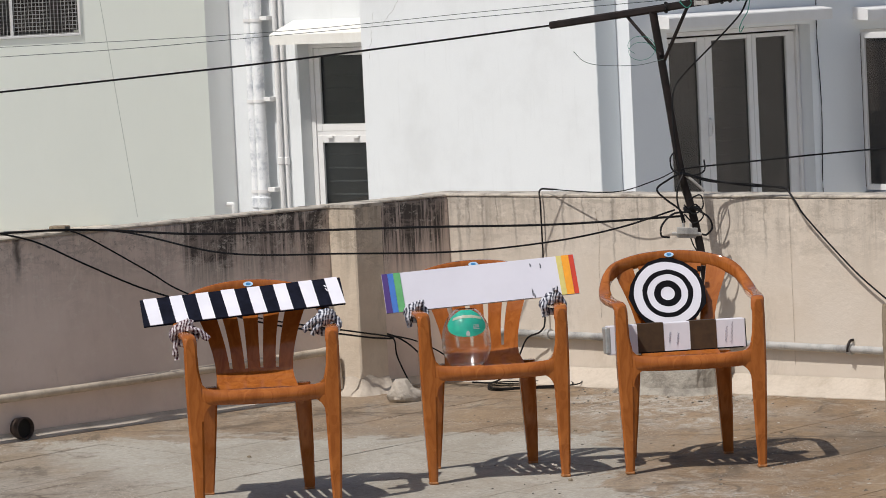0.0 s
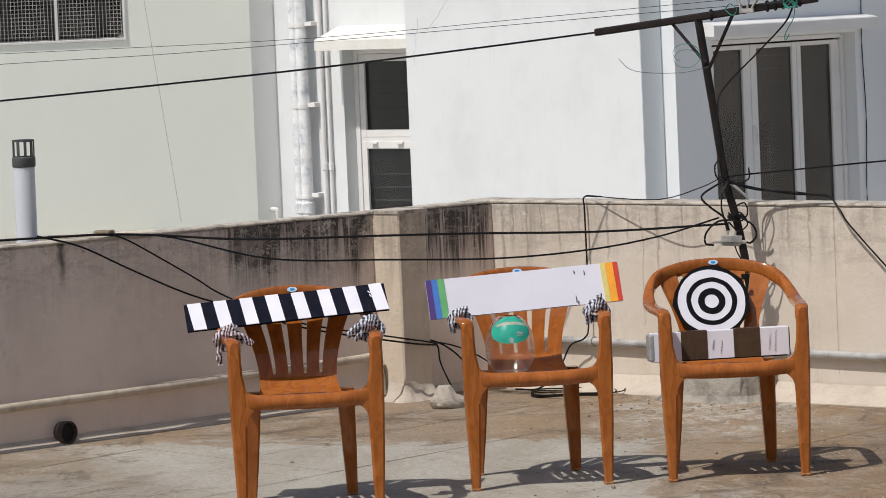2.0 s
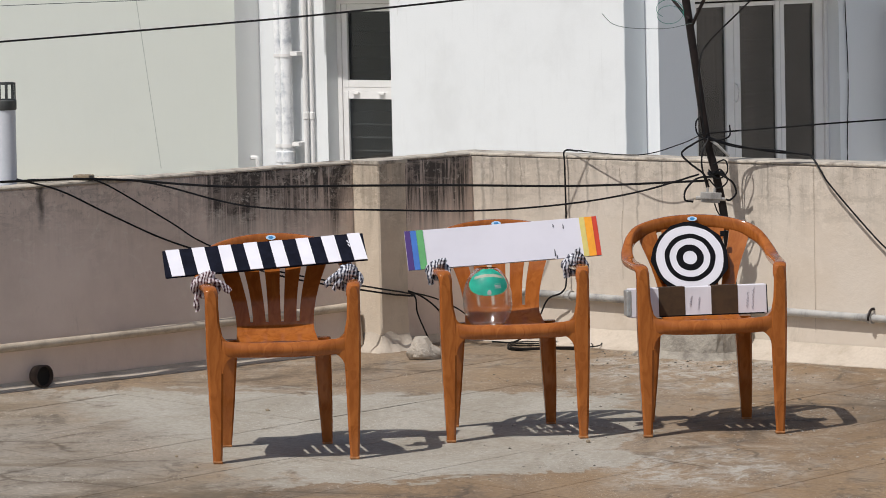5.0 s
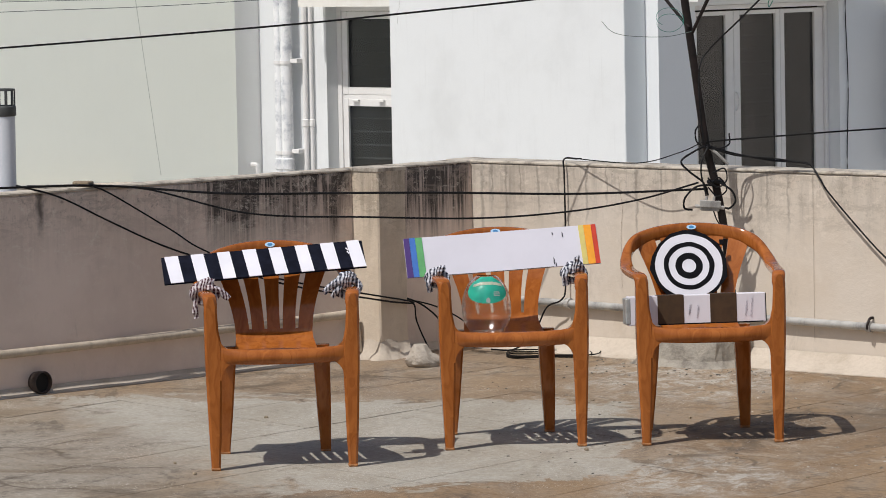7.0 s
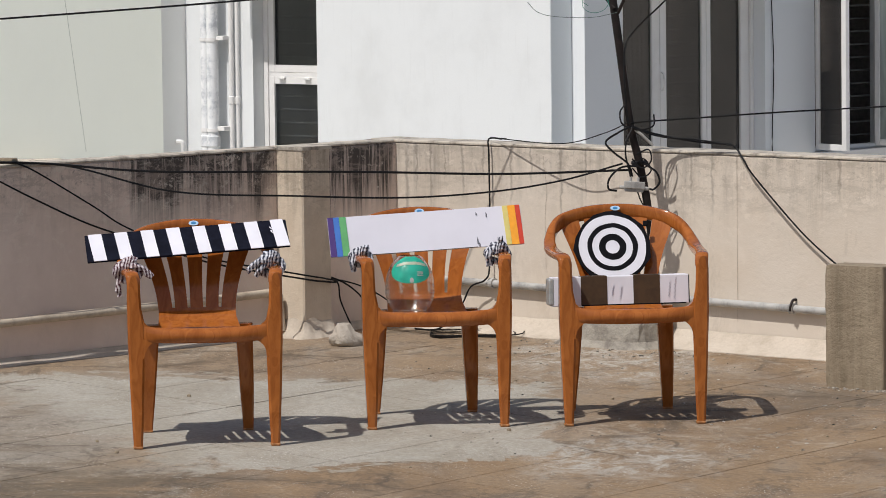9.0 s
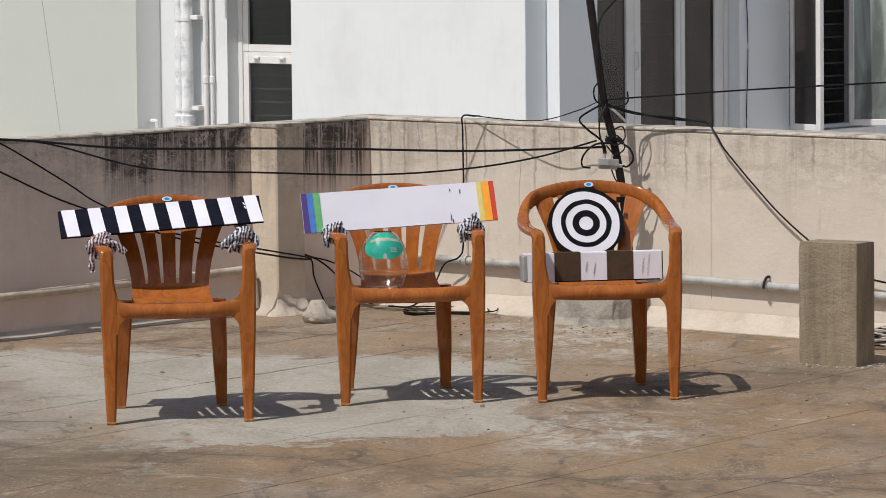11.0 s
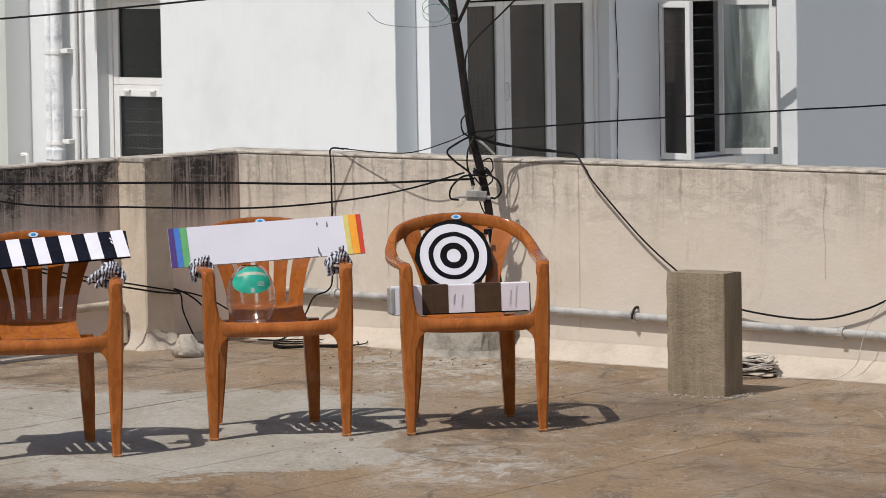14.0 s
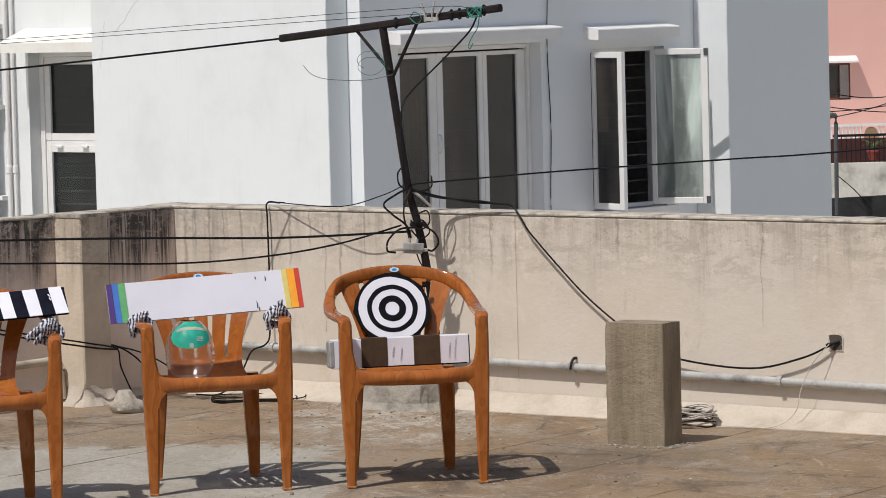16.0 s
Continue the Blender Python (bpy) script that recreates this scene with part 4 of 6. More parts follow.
for x in (0.26, 1.45):
    part("arch_panel", prism(bmesh.new(), [(x, -3.91), (x + 0.40, -3.91)] + [(x + 0.20 + 0.20 * math.cos(a), -3.48 + 0.20 * math.sin(a)) for a in [math.pi * k / 8 for k in range(9)]], 0.03, 0.09), plain("tan_brown_panel", (0.30, 0.20, 0.12), 0.8), bal, "tan arched panel")
ter = thing("roof_terrace", pose(21.6, 120, 0), "lower white terrace wall behind a black railing", "terrace")
k120 = 120 / 140
zt = lambda z: 1.89 + (z - 1.89) * k120
part("wall", boxed(-6, 5, 0, 0.3, -8.0, zt(-4.66), 0.01), painted("old_white_wash", (0.62, 0.60, 0.54), (0.20, 0.19, 0.17), 0.9, 1.3, 0.9), ter)
for x0 in [-2.8 + 0.13 * k for k in range(46)]:
    part("railing_bar", boxed(x0, x0 + 0.022, 0.10, 0.12, zt(-4.66), zt(-3.82)), M_BLACK, ter)
part("railing_top", boxed(-2.9, 5, 0.08, 0.14, zt(-3.82), zt(-3.74)), M_BLACK, ter)
part("back_wall", boxed(-6, 5, 2.5, 2.7, -8, zt(-4.0)), plain("dark_maroon_wall", (0.07, 0.02, 0.018), 0.8), ter, "dark maroon wall")
pot_m, leaf_m = plain("terracotta", (0.30, 0.06, 0.045), 0.8), plain("spiky_green_leaf", (0.10, 0.16, 0.05), 0.5)
for k, x in enumerate((-1.7, -1.1, -0.45)):
    pot = thing("potted_plant", pose(21.6 + x, 120.6, zt(-4.62)), "spiky green plant in a terracotta pot on the terrace", "plant", "potted plants")
    part("pot", lathe(bmesh.new(), [(0.12, 0.0), (0.17, 0.22), (0.19, 0.22), (0.19, 0.27), (0.15, 0.27)], 12), pot_m, pot)
    bm = bmesh.new()
    for j in range(14):
        a, l = j * 2.4, 0.28 + 0.1 * random.random()
        d = Vector((math.cos(a), math.sin(a), 0))
        tube(bm, [d * 0.02 + Vector((0, 0, 0.25)), d * l * 0.4 + Vector((0, 0, 0.25 + l * 0.7)), d * l + Vector((0, 0, 0.25 + l * (0.9 if j % 2 else 0.4)))], lambda t: 0.022 * (1 - t) + 0.002, 4, 3)
    part("foliage", bm, leaf_m, pot)
# dark lean-to roof and a steel lattice mast nearer by
lean = thing("lean_to_roof", pose(0, 60, 0), "dark sheet roof of a low shed beyond the parapet", "roof")
bm = bmesh.new()
loft(bm, [[Vector((8.4, 0, -1.42)), Vector((8.4, 4, -1.9)), Vector((8.4, 4, -4)), Vector((8.4, 0, -4))], [Vector((13, 0, -1.28)), Vector((13, 4, -1.8)), Vector((13, 4, -4)), Vector((13, 0, -4))]])
part("sheet", bm, plain("black_tar_sheet", (0.018, 0.018, 0.019), 0.8, 0, 0.4, 6), lean)
bm = bmesh.new()
tube(bm, [(9.30, -0.5, -1.6), (9.31, -0.5, -0.35), (9.30, -0.5, -0.25), (9.25, -0.5, -0.22), (9.22, -0.5, -0.27)], 0.03, 8, 4)
vp = thing("vent_pipe", pose(0, 60, 0), "dark pipe with a bent top rising from the shed", "pipe")
part("pipe", bm, M_CAP, vp, smooth=True)
mast = thing("lattice_mast", pose(10.36, 60, 0), "dark rusty steel mast with short rungs", "mast")
part("column", boxed(-0.045, 0.045, -0.05, 0.05, -4, 5, 0.01), M_POLE, mast)
for k in range(12):
    part("rung", tube(bmesh.new(), [(0.03, 0, -1.2 + 0.27 * k), (0.30, 0, -1.2 + 0.27 * k)], 0.012, 6, 1), M_POLE, mast)

# every pane lets daylight into its room
for ob in list(bpy.data.objects):
    if ob.name.startswith("pane"):
        ob.visible_shadow = False
# long faint wire shadow on the green wall, drawn as a grey-green tube
cr = thing("crack", GREENWALL, "faint slanting wire shadow drawn as a line on the pale green wall", "crack", "", "structure")
part("line", tube(bmesh.new(), [(-0.71 + 0.333 * k / 10 + 0.006 * noise.noise((k, 2, 0)), 0.0035, 1.9 - 1.98 * k / 10) for k in range(11)], 0.006, 4, 3), plain("grey_green_line", (0.60, 0.63, 0.56), 0.9), cr)

# thin service wires between the mast and the pink house
for k, (xa, za, xb, zb, sag) in enumerate(((9.2, -0.30, 10.36, -0.02, 0.03), (9.2, -0.12, 10.36, -0.24, 0.02), (9.3, 0.05, 10.36, 0.01, 0.05), (9.2, -0.20, 10.36, -0.10, 0.02), (9.35, -1.05, 9.85, -1.55, -0.03))):
    ob = finish("wire", tube(bmesh.new(), [(xa, 59.9, za), ((xa + xb) / 2, 59.9, (za + zb) / 2 - sag), (xb, 59.9, zb)], 0.007, 5, 6), M_BLACK)
    tagged(ob, "thin black service wire running to the steel mast", "wire", "service wires")

# hairline cracks in the white house front
for x0, z0, x1, z1, sd in ((-2.35, 1.55, -2.42, 1.18, 2.0), (-1.95, 1.75, -2.25, 1.45, 5.0)):
    cr = thing("crack", HOUSE, "faint hairline crack in the white house front", "crack", "cracks in the house front", "structure")
    part("line", tube(bmesh.new(), [(x0 + (x1 - x0) * k / 12 + 0.03 * noise.noise((k * 0.6, sd, 0)), -0.0005, z0 + (z1 - z0) * k / 12) for k in range(13)], 0.0016, 4, 2), plain("grey_crack", (0.58, 0.58, 0.57), 0.9), cr)

# ---- things on the chairs ----


M_PAPER = plain("white_paper", (0.72, 0.71, 0.77), 0.8, 0, 0.05, 6)
M_NAVY = plain("matt_black_paper", (0.008, 0.009, 0.017), 0.85, 0, 0.3, 20, 0.08)
M_BOARD = plain("grey_white_card", (0.65, 0.64, 0.71), 0.75, 0, 0.03, 5)
M_INK = plain("dark_ink", (0.06, 0.06, 0.13), 0.7)


def board_pose(chair_m, x0, z0, x1, z1, y, lean):
    """A pose whose x runs along the lower edge from (x0, z0) to (x1, z1) in the chair's frame."""
    tilt = math.degrees(math.atan2(z1 - z0, x1 - x0))
    return chair_m @ pose(x0, y, z0, 0, -tilt, 0) @ pose(0, 0, 0, lean, 0, 0)


# striped board on the first chair
L1, H1 = 0.738, 0.164
striped = thing("striped_board", board_pose(CHAIRS[0], -0.399, 0.641, 0.338, 0.686, 0.365, -58), "long board with black and white stripes across the chair arms", "board")
part("backing", boxed(0, L1, 0.0, 0.006, 0, H1, 0.001), M_NAVY, striped, "dark backing board")
x = 0.024
w = (L1 - 0.024) / 15
for k in range(15):
    slant = 0.020
    out = [(x, 0.0008), (x + w, 0.0008), (x + w - slant * (0.5 + 0.05 * (k % 3)), H1 - 0.0008 + (0.002 if k in (6, 14) else 0)), (x - slant * (0.5 + 0.05 * ((k + 2) % 3)), H1 - 0.0008 + (0.002 if k in (6, 14) else 0))]
    part("stripe", prism(bmesh.new(), out, -0.0022 if k % 2 else -0.0028, -0.0006), M_NAVY if k % 2 else M_PAPER, striped)
    x += w
bm = bmesh.new()
for (a, b, c, d) in ((0.672, 0.120, 0.680, 0.108), (0.675, 0.099, 0.681, 0.085)):
    prism(bm, [(a, b), (a + 0.004, b + 0.003), (c + 0.003, d), (c, d - 0.002)], -0.0042, -0.0032)
part("scuff", bm, M_PAPER, striped)

# white board with coloured ends on the second chair
L2, H2 = 0.725, 0.158
plainb = thing("colour_end_board", board_pose(CHAIRS[1], -0.367, 0.617, 0.359, 0.654, 0.25, -26), "long off-white board with rainbow bands at both ends", "board")
part("backing", boxed(0, L2, 0.0, 0.006, 0, H2, 0.001), M_BOARD, plainb, "off-white card")
bands = [("purple_band", 0.0, 0.024, (0.05, 0.015, 0.16)), ("blue_band", 0.024, 0.046, (0.035, 0.15, 0.50)), ("green_band", 0.046, 0.072, (0.10, 0.36, 0.13)),
         ("pale_yellow_band", L2 - 0.066, L2 - 0.046, (0.62, 0.52, 0.16)), ("orange_band", L2 - 0.046, L2 - 0.018, (0.85, 0.34, 0.012)), ("red_band", L2 - 0.018, L2, (0.55, 0.035, 0.01))]
for name, a, b, c in bands:
    sl = 0.006
    part(name, prism(bmesh.new(), [(a + 0.0006, 0.0006), (b, 0.0006), (b - sl * 0.5, H2 - 0.0006), (a - (sl * 0.5 if a > 0 else 0) + 0.0006, H2 - 0.0006)], -0.0026, -0.0006), plain(name + "_paint", c, 0.6, 0, 0.08), plainb)
bm = bmesh.new()
for a, b, h in ((0.555, 0.128, 0.012), (0.592, 0.118, 0.020), (0.550, 0.012, 0.030), (0.556, 0.003, 0.016), (0.667, 0.045, 0.008)):
    prism(bm, [(a, b), (a + 0.004, b - 0.001), (a + 0.0045, b + h * 0.6), (a + 0.001, b + h)], -0.0022, -0.0007)
tagged(part("scuff", bm, plain("torn_grey_card", (0.08, 0.08, 0.10), 0.9), plainb, "dark torn spots"), kind="stuff")
tube(bm := bmesh.new(), [(0.07, -0.001, 0.001), (0.3, -0.0015, -0.0005), (0.55, -0.001, 0.001)], 0.0012, 5, 6)
part("torn_edge", bm, M_CAP, plainb)


# knotted check cloths on the arms
def cloth_material(name, dark, pale, scale):
    n = Nodes(name, 0.9)
    wob = n.node("ShaderNodeVectorMath")
    wob.operation = "ADD"
    nz = n.node("ShaderNodeTexNoise", Scale=14.0, Detail=2.0)
    n.t.links.new(n.co, nz.inputs["Vector"])
    sc = n.node("ShaderNodeVectorMath")
    sc.operation = "SCALE"
    n.put(sc.inputs[0], nz.outputs["Color"])
    sc.inputs["Scale"].default_value = 0.045
    n.put(wob.inputs[0], n.co), n.put(wob.inputs[1], sc.outputs[0])
    cols = []
    for d in ("X", "Z"):
        wv = n.node("ShaderNodeTexWave", Scale=scale, Distortion=2.5)
        wv.bands_direction = d
        n.put(wv.inputs["Vector"], wob.outputs[0])
        cols.append(n.ramp(wv.outputs["Fac"], 0.42, 0.58))
    fac = n.maths("ADD", n.maths("MULTIPLY", cols[0], 0.80), n.maths("MULTIPLY", cols[1], 0.20))
    return n.done(n.mix(fac, pale, dark), n.noise(300, 2), 0.4, 0.001)


M_REDCHECK = cloth_material("maroon_and_white_check_cloth", (0.055, 0.010, 0.022), (0.66, 0.60, 0.62), 24)
M_BLACKCHECK = cloth_material("black_and_white_check_cloth", (0.016, 0.018, 0.040), (0.62, 0.63, 0.68), 24)


def fold(bm, centre, rx, ry, rz, turn, seed, amp=0.28):
    """A crumpled wad of cloth."""
    r = bmesh.ops.create_icosphere(bm, subdivisions=3, radius=1.0)
    rot = Matrix.Rotation(radians(turn), 4, "Y")
    for v in r["verts"]:
        d = v.co.copy()
        k = 1 + amp * noise.noise(d * 1.8 + Vector((seed, 0, 0))) + amp * 0.5 * noise.noise(d * 4.5 + Vector((0, seed, 0)))
        v.co = Vector(centre) + rot @ Vector((d.x * rx * k, d.y * ry * k, d.z * rz * k))
    return bm


def knot(chair_m, side, mat, label, tails, seed, size=1.0, dx=0.0, dz=0.0):
    ob = thing("cloth_knot", chair_m @ pose(side * 0.264 + dx, 0.165, 0.624 + dz), label, "cloth", "cloths tied on the chair arms")
    bm = bmesh.new()
    # turns of cloth wrapped round the arm
    for k, yy in enumerate((-0.022, 0.006, 0.032)):
        ring = []
        for a in range(13):
            t = 2 * math.pi * a / 12
            wob = 1 + 0.14 * noise.noise((t * 2, seed + k, 0))
            ring.append((0.042 * size * wob * math.cos(t), yy + 0.012 * math.sin(2 * t + k), -0.004 + 0.029 * size * wob * math.sin(t)))
        tube(bm, ring, 0.013 * size, 7, 3)
    part("wrap", bm, mat, ob, smooth=True)
    bm = bmesh.new()
    fold(bm, (0.004 * side, -0.012, 0.026 * size), 0.038 * size, 0.030, 0.022 * size, 15 * side, seed)
    fold(bm, (-0.014, -0.02, 0.012), 0.024 * size, 0.024, 0.020 * size, -20, seed + 5)
    fold(bm, (0.012, -0.022, 0.036 * size), 0.022 * size, 0.020, 0.016 * size, 35 * side, seed + 9, 0.4)
    part("knot", bm, mat, ob, smooth=True)
    for pts, r in tails:
        bm = bmesh.new()
        tube(bm, pts, 0.02, 8, 5, flat=lambda t: (0.010, r * (0.7 + 0.5 * math.sin(math.pi * min(1, t * 1.1)))), up=(0, 1, 0))
        for v in bm.verts:
            v.co += Vector((0.006, 0.004, 0.006)) * noise.noise(v.co * 55 + Vector((seed, 0, 0)))
        part("tail", bm, mat, ob, smooth=True)


knot(CHAIRS[0], -1, M_REDCHECK, "maroon and white check cloth knotted round the chair arm", [([(0.0, -0.02, 0.025), (0.045, -0.03, 0.012), (0.085, -0.035, -0.022)], 0.024), ([(-0.02, -0.01, 0.0), (-0.036, -0.02, -0.05), (-0.03, -0.02, -0.09)], 0.010)], 3.0)
knot(CHAIRS[0], 1, M_BLACKCHECK, "black and white check cloth knotted round the chair arm", [([(0.0, -0.02, 0.022), (-0.05, -0.03, 0.012), (-0.085, -0.035, -0.018)], 0.024), ([(-0.02, -0.02, 0.01), (-0.04, -0.04, -0.012), (-0.055, -0.035, -0.035)], 0.015)], 9.0, 1.02, -0.016, 0.010)
knot(CHAIRS[1], -1, M_BLACKCHECK, "grey check cloth knotted round the chair arm", [([(-0.02, -0.02, 0.018), (-0.035, -0.03, -0.02), (-0.028, -0.03, -0.05)], 0.020)], 14.0, 0.84)
knot(CHAIRS[1], 1, M_BLACKCHECK, "black and white check cloth bunched on the chair arm", [([(-0.02, -0.02, 0.02), (-0.04, -0.035, -0.005), (-0.035, -0.035, -0.045)], 0.018), ([(0.0, -0.02, 0.03), (0.005, -0.025, 0.055), (0.004, -0.025, 0.060)], 0.016)], 21.0, 0.90, -0.018, 0.004)

# clear plastic jar on the second chair
jar = thing("plastic_jar", CHAIRS[1] @ pose(-0.083, 0.165, 0.414), "clear ribbed plastic jar with a green label on the chair seat", "jar")
n = Nodes("clear_thin_plastic", 0.08, 0, 0.6)
n.b.inputs["IOR"].default_value = 1.42
n.b.inputs["Transmission Weight"].default_value = 1.0
M_PET = n.done(n.mix(n.noise(12, 3), (0.96, 0.96, 0.96), (0.90, 0.90, 0.90)), n.noise(30, 3), 0.15, 0.002)
prof = []
for i in range(41):
    t = i / 40
    z = 0.212 * t
    u = (t - 0.36) / 0.64
    if t >= 0.36:
        r = 0.0925 * math.sqrt(max(0.03, 1 - (u * 0.93) ** 2.3))
    else:
        r = 0.058 + (0.0925 - 0.058) * math.sin(math.pi / 2 * t / 0.36)
    if 0.22 < t < 0.52:
        r -= 0.0025 * (0.5 + 0.5 * math.cos(2 * math.pi * t * 16))
    prof.append((r, z))
inner = [(r - 0.0015, max(z, 0.002)) for r, z in prof[::-1]]
part("body", lathe(bmesh.new(), prof + inner, 40), M_PET, jar, smooth=True).visible_shadow = False


def jar_radius(z):
    t = z / 0.212
    u = (t - 0.36) / 0.64
    return 0.0925 * math.sqrt(max(0.03, 1 - (u * 0.93) ** 2.3)) + 0.0012


def jar_patch(inside, lift=0.0, nz=26, na=30, z0=0.09, z1=0.211, turn=0.0):
    """Cells of the jar's front on which inside(across, height) holds."""
    bm = bmesh.new()
    grid = {}

    def vert(i, j):
        if (i, j) not in grid:
            z = z0 + (z1 - z0) * j / nz
            a = -math.pi / 2 + turn + (i / na - 0.5) * 2.2
            r = jar_radius(z) + lift
            grid[i, j] = bm.verts.new((r * math.cos(a), r * math.sin(a), z))
        return grid[i, j]
    for i in range(na):
        for j in range(nz):
            u, v = ((i + 0.5) / na - 0.5) * 2.2 * 0.08, z0 + (z1 - z0) * (j + 0.5) / nz
            if inside(u, v):
                bm.faces.new((vert(i, j), vert(i + 1, j), vert(i + 1, j + 1), vert(i, j + 1)))
    bmesh.ops.solidify(bm, geom=bm.faces[:], thickness=0.0006)
    return bm


label = part("label", jar_patch(lambda u, v: ((u + 0.004) / 0.084) ** 2 + ((v - 0.166) / 0.050) ** 2 < 1, 0, 60, 60), plain("sea_green_print", (0.06, 0.66, 0.50), 0.35, 0, 0.1), jar, "sea-green printed label")
part("white_band", jar_patch(lambda u, v: abs(v - 0.189 + 2.2 * u * u) < 0.0052 and abs(u) < 0.066, 0.0012, 70, 50), plain("cream_print", (0.74, 0.76, 0.62), 0.4), label, "pale curved band")
part("drop_mark", jar_patch(lambda u, v: ((u + 0.002) / (0.0075 * (1 - max(0, (v - 0.128) / 0.022)))) ** 2 + ((v - 0.128) / 0.010) ** 2 < 1 if v < 0.148 else False, 0.0012, 90, 80), M_TRIM, label, "small white drop")
part("text_bar", jar_patch(lambda u, v: 0.018 < u < 0.042 and 0.142 < v < 0.158 and int(v * 420) % 2 == 0, 0.0012, 90, 60), M_TRIM, label, "pale lines of unreadable print")

# ring target leaning on the third chair's back
target = thing("ring_target", CHAIRS[2] @ pose(-0.024, 0.470, 0.621, -24, 2, 0), "round target of black and white rings leaning on the backrest", "target")


def ring_outline(r, sides=48, jag=0.0, seed=0.0):
    return [((r * (1 + jag * noise.noise((math.cos(a) * 2.2, math.sin(a) * 2.2, seed)))) * math.cos(a), (r * (1 + jag * noise.noise((math.cos(a) * 2.2, math.sin(a) * 2.2, seed)))) * math.sin(a)) for a in [2 * math.pi * k / sides for k in range(sides)]]


def annulus(r1, r0, y0, y1, jag, seed):
    bm = bmesh.new()
    o, i = ring_outline(r1, 48, jag, seed), ring_outline(max(r0, 0.0004), 48, jag, seed)
    return loft(bm, [[Vector((x, y, z)) for x, z in q] for q, y in ((i, y0), (o, y0), (o, y1), (i, y1), (i, y0))], False)


M_TBLACK = plain("black_card", (0.008, 0.008, 0.010), 0.85, 0, 0.3, 25, 0.08)
disc = [(0.150 * k * math.cos(a), 0.150 * k * math.sin(a)) for a, k in [(math.radians(d), q) for d, q in ((-100, 0.93), (-70, 0.97), (-42, 0.94), (-15, 1.0), (12, 0.97), (38, 0.99), (62, 0.96), (82, 0.98), (98, 0.97), (118, 0.97), (142, 0.95), (165, 0.96), (185, 1.0), (208, 0.95), (232, 0.96))]]
part("backing", prism(bmesh.new(), disc, 0.0, 0.005), M_TBLACK, target, "black many-sided card")
for name, r1, r0, mat, y0 in (("outer_white_ring", 0.128, 0.095, M_PAPER, -0.0030), ("black_ring", 0.096, 0.078, M_TBLACK, -0.0036), ("white_ring", 0.078, 0.052, M_PAPER, -0.0030), ("inner_black_ring", 0.052, 0.027, M_TBLACK, -0.0036), ("white_bullseye", 0.027, 0.0, M_PAPER, -0.0030)):
    part(name, annulus(r1, r0, y0, -0.0006, 0.035, r1 * 60), mat, target)
part("tape", boxed(0.118, 0.134, -0.004, 0.004, 0.088, 0.108, 0.001), M_TBLACK, target)

# striped carton on the third chair
carton = thing("striped_carton", CHAIRS[2] @ pose(-0.287, 0.165, 0.4265, -3, -0.6, 0.5), "long white carton with brown bands lying on the chair seat", "carton")
CL, CH, CD = 0.512, 0.108, 0.085
part("body", boxed(0.0, CL, 0.0, CD, 0.0, CH, 0.003), M_PAPER, carton)
for a, b in ((0.109, 0.207), (0.305, 0.404)):
    part("brown_band", boxed(a, b, -0.0014, CD + 0.001, 0.001, CH + 0.0014), plain("dark_brown_paper", (0.055, 0.028, 0.010), 0.7, 0, 0.2), carton)
part("end_tape", boxed(-0.012, 0.010, -0.002, CD + 0.002, 0.004, CH - 0.004, 0.006), plain("silver_tape", (0.45, 0.47, 0.47), 0.35, 0.4), carton, "silvery tape over the carton end")
part("dark_end", boxed(CL - 0.001, CL + 0.003, 0.002, CD - 0.002, 0.003, CH - 0.003), M_TBLACK, carton)
part("dark_edge", boxed(0.11, CL - 0.01, -0.0015, 0.0, -0.0005, 0.004), M_TBLACK, carton)


def scribble(x, z0, z1, seed):
    """An unreadable line of handwriting that climbs the carton."""
    pts = []
    n = 15
    for k in range(n):
        t = k / (n - 1)
        pts.append((x + 0.0075 * math.sin(k * 2.3 + seed) * (0.6 + 0.4 * noise.noise((k * 0.7, seed, 0))) + 0.006 * t, -0.0012, z0 + (z1 - z0) * t))
    return tube(bmesh.new(), pts, 0.0005, 4, 3)


for x, z0, z1, sd in ((0.226, 0.034, 0.072, 1), (0.256, 0.022, 0.068, 4), (0.437, 0.022, 0.080, 7), (0.458, 0.018, 0.096, 2)):
    part("writing_bar", scribble(x, z0, z1, sd), M_INK, carton, "dark unreadable pen strokes")

# ---- pole, cables and small things ----
mast = thing("utility_pole", Matrix.Identity(4), "leaning dark iron pole with a crossarm in front of the parapet", "pole")
PY = 18.9


def at(x, z, y=PY):
    return Vector((x, y, z))


def on_arm(x, z, dy=0.0):
    """A point of the crossarm, which runs parallel to the sunlit parapet."""
    y = 19.89 / (1 + 0.0525 * x) + dy
    return Vector((x * y / 18.86, y, 1.89 + (z - 1.89) * y / 18.86))


part("post", tube(bmesh.new(), [at(1.225, 0.06), at(1.173, 0.571), at(1.135, 0.793), at(1.096, 0.965), at(1.051, 1.307), at(1.008, 1.63), at(1.006, 1.652)], 0.02, 10, 5, flat=(0.0175, 0.0175)), M_POLE, mast, smooth=True)
part("crossarm", tube(bmesh.new(), [on_arm(0.566, 1.617), on_arm(1.04, 1.668), on_arm(1.511, 1.723)], 0.017, 8, 4, flat=(0.016, 0.017)), M_POLE, mast, smooth=True)
part("brace", tube(bmesh.new(), [on_arm(0.885, 1.648), at(1.030, 1.465, 18.88)], 0.008, 6, 1), M_POLE, mast)
part("brace", tube(bmesh.new(), [on_arm(1.153, 1.672), at(1.045, 1.445, 18.88)], 0.008, 6, 1), M_POLE, mast)
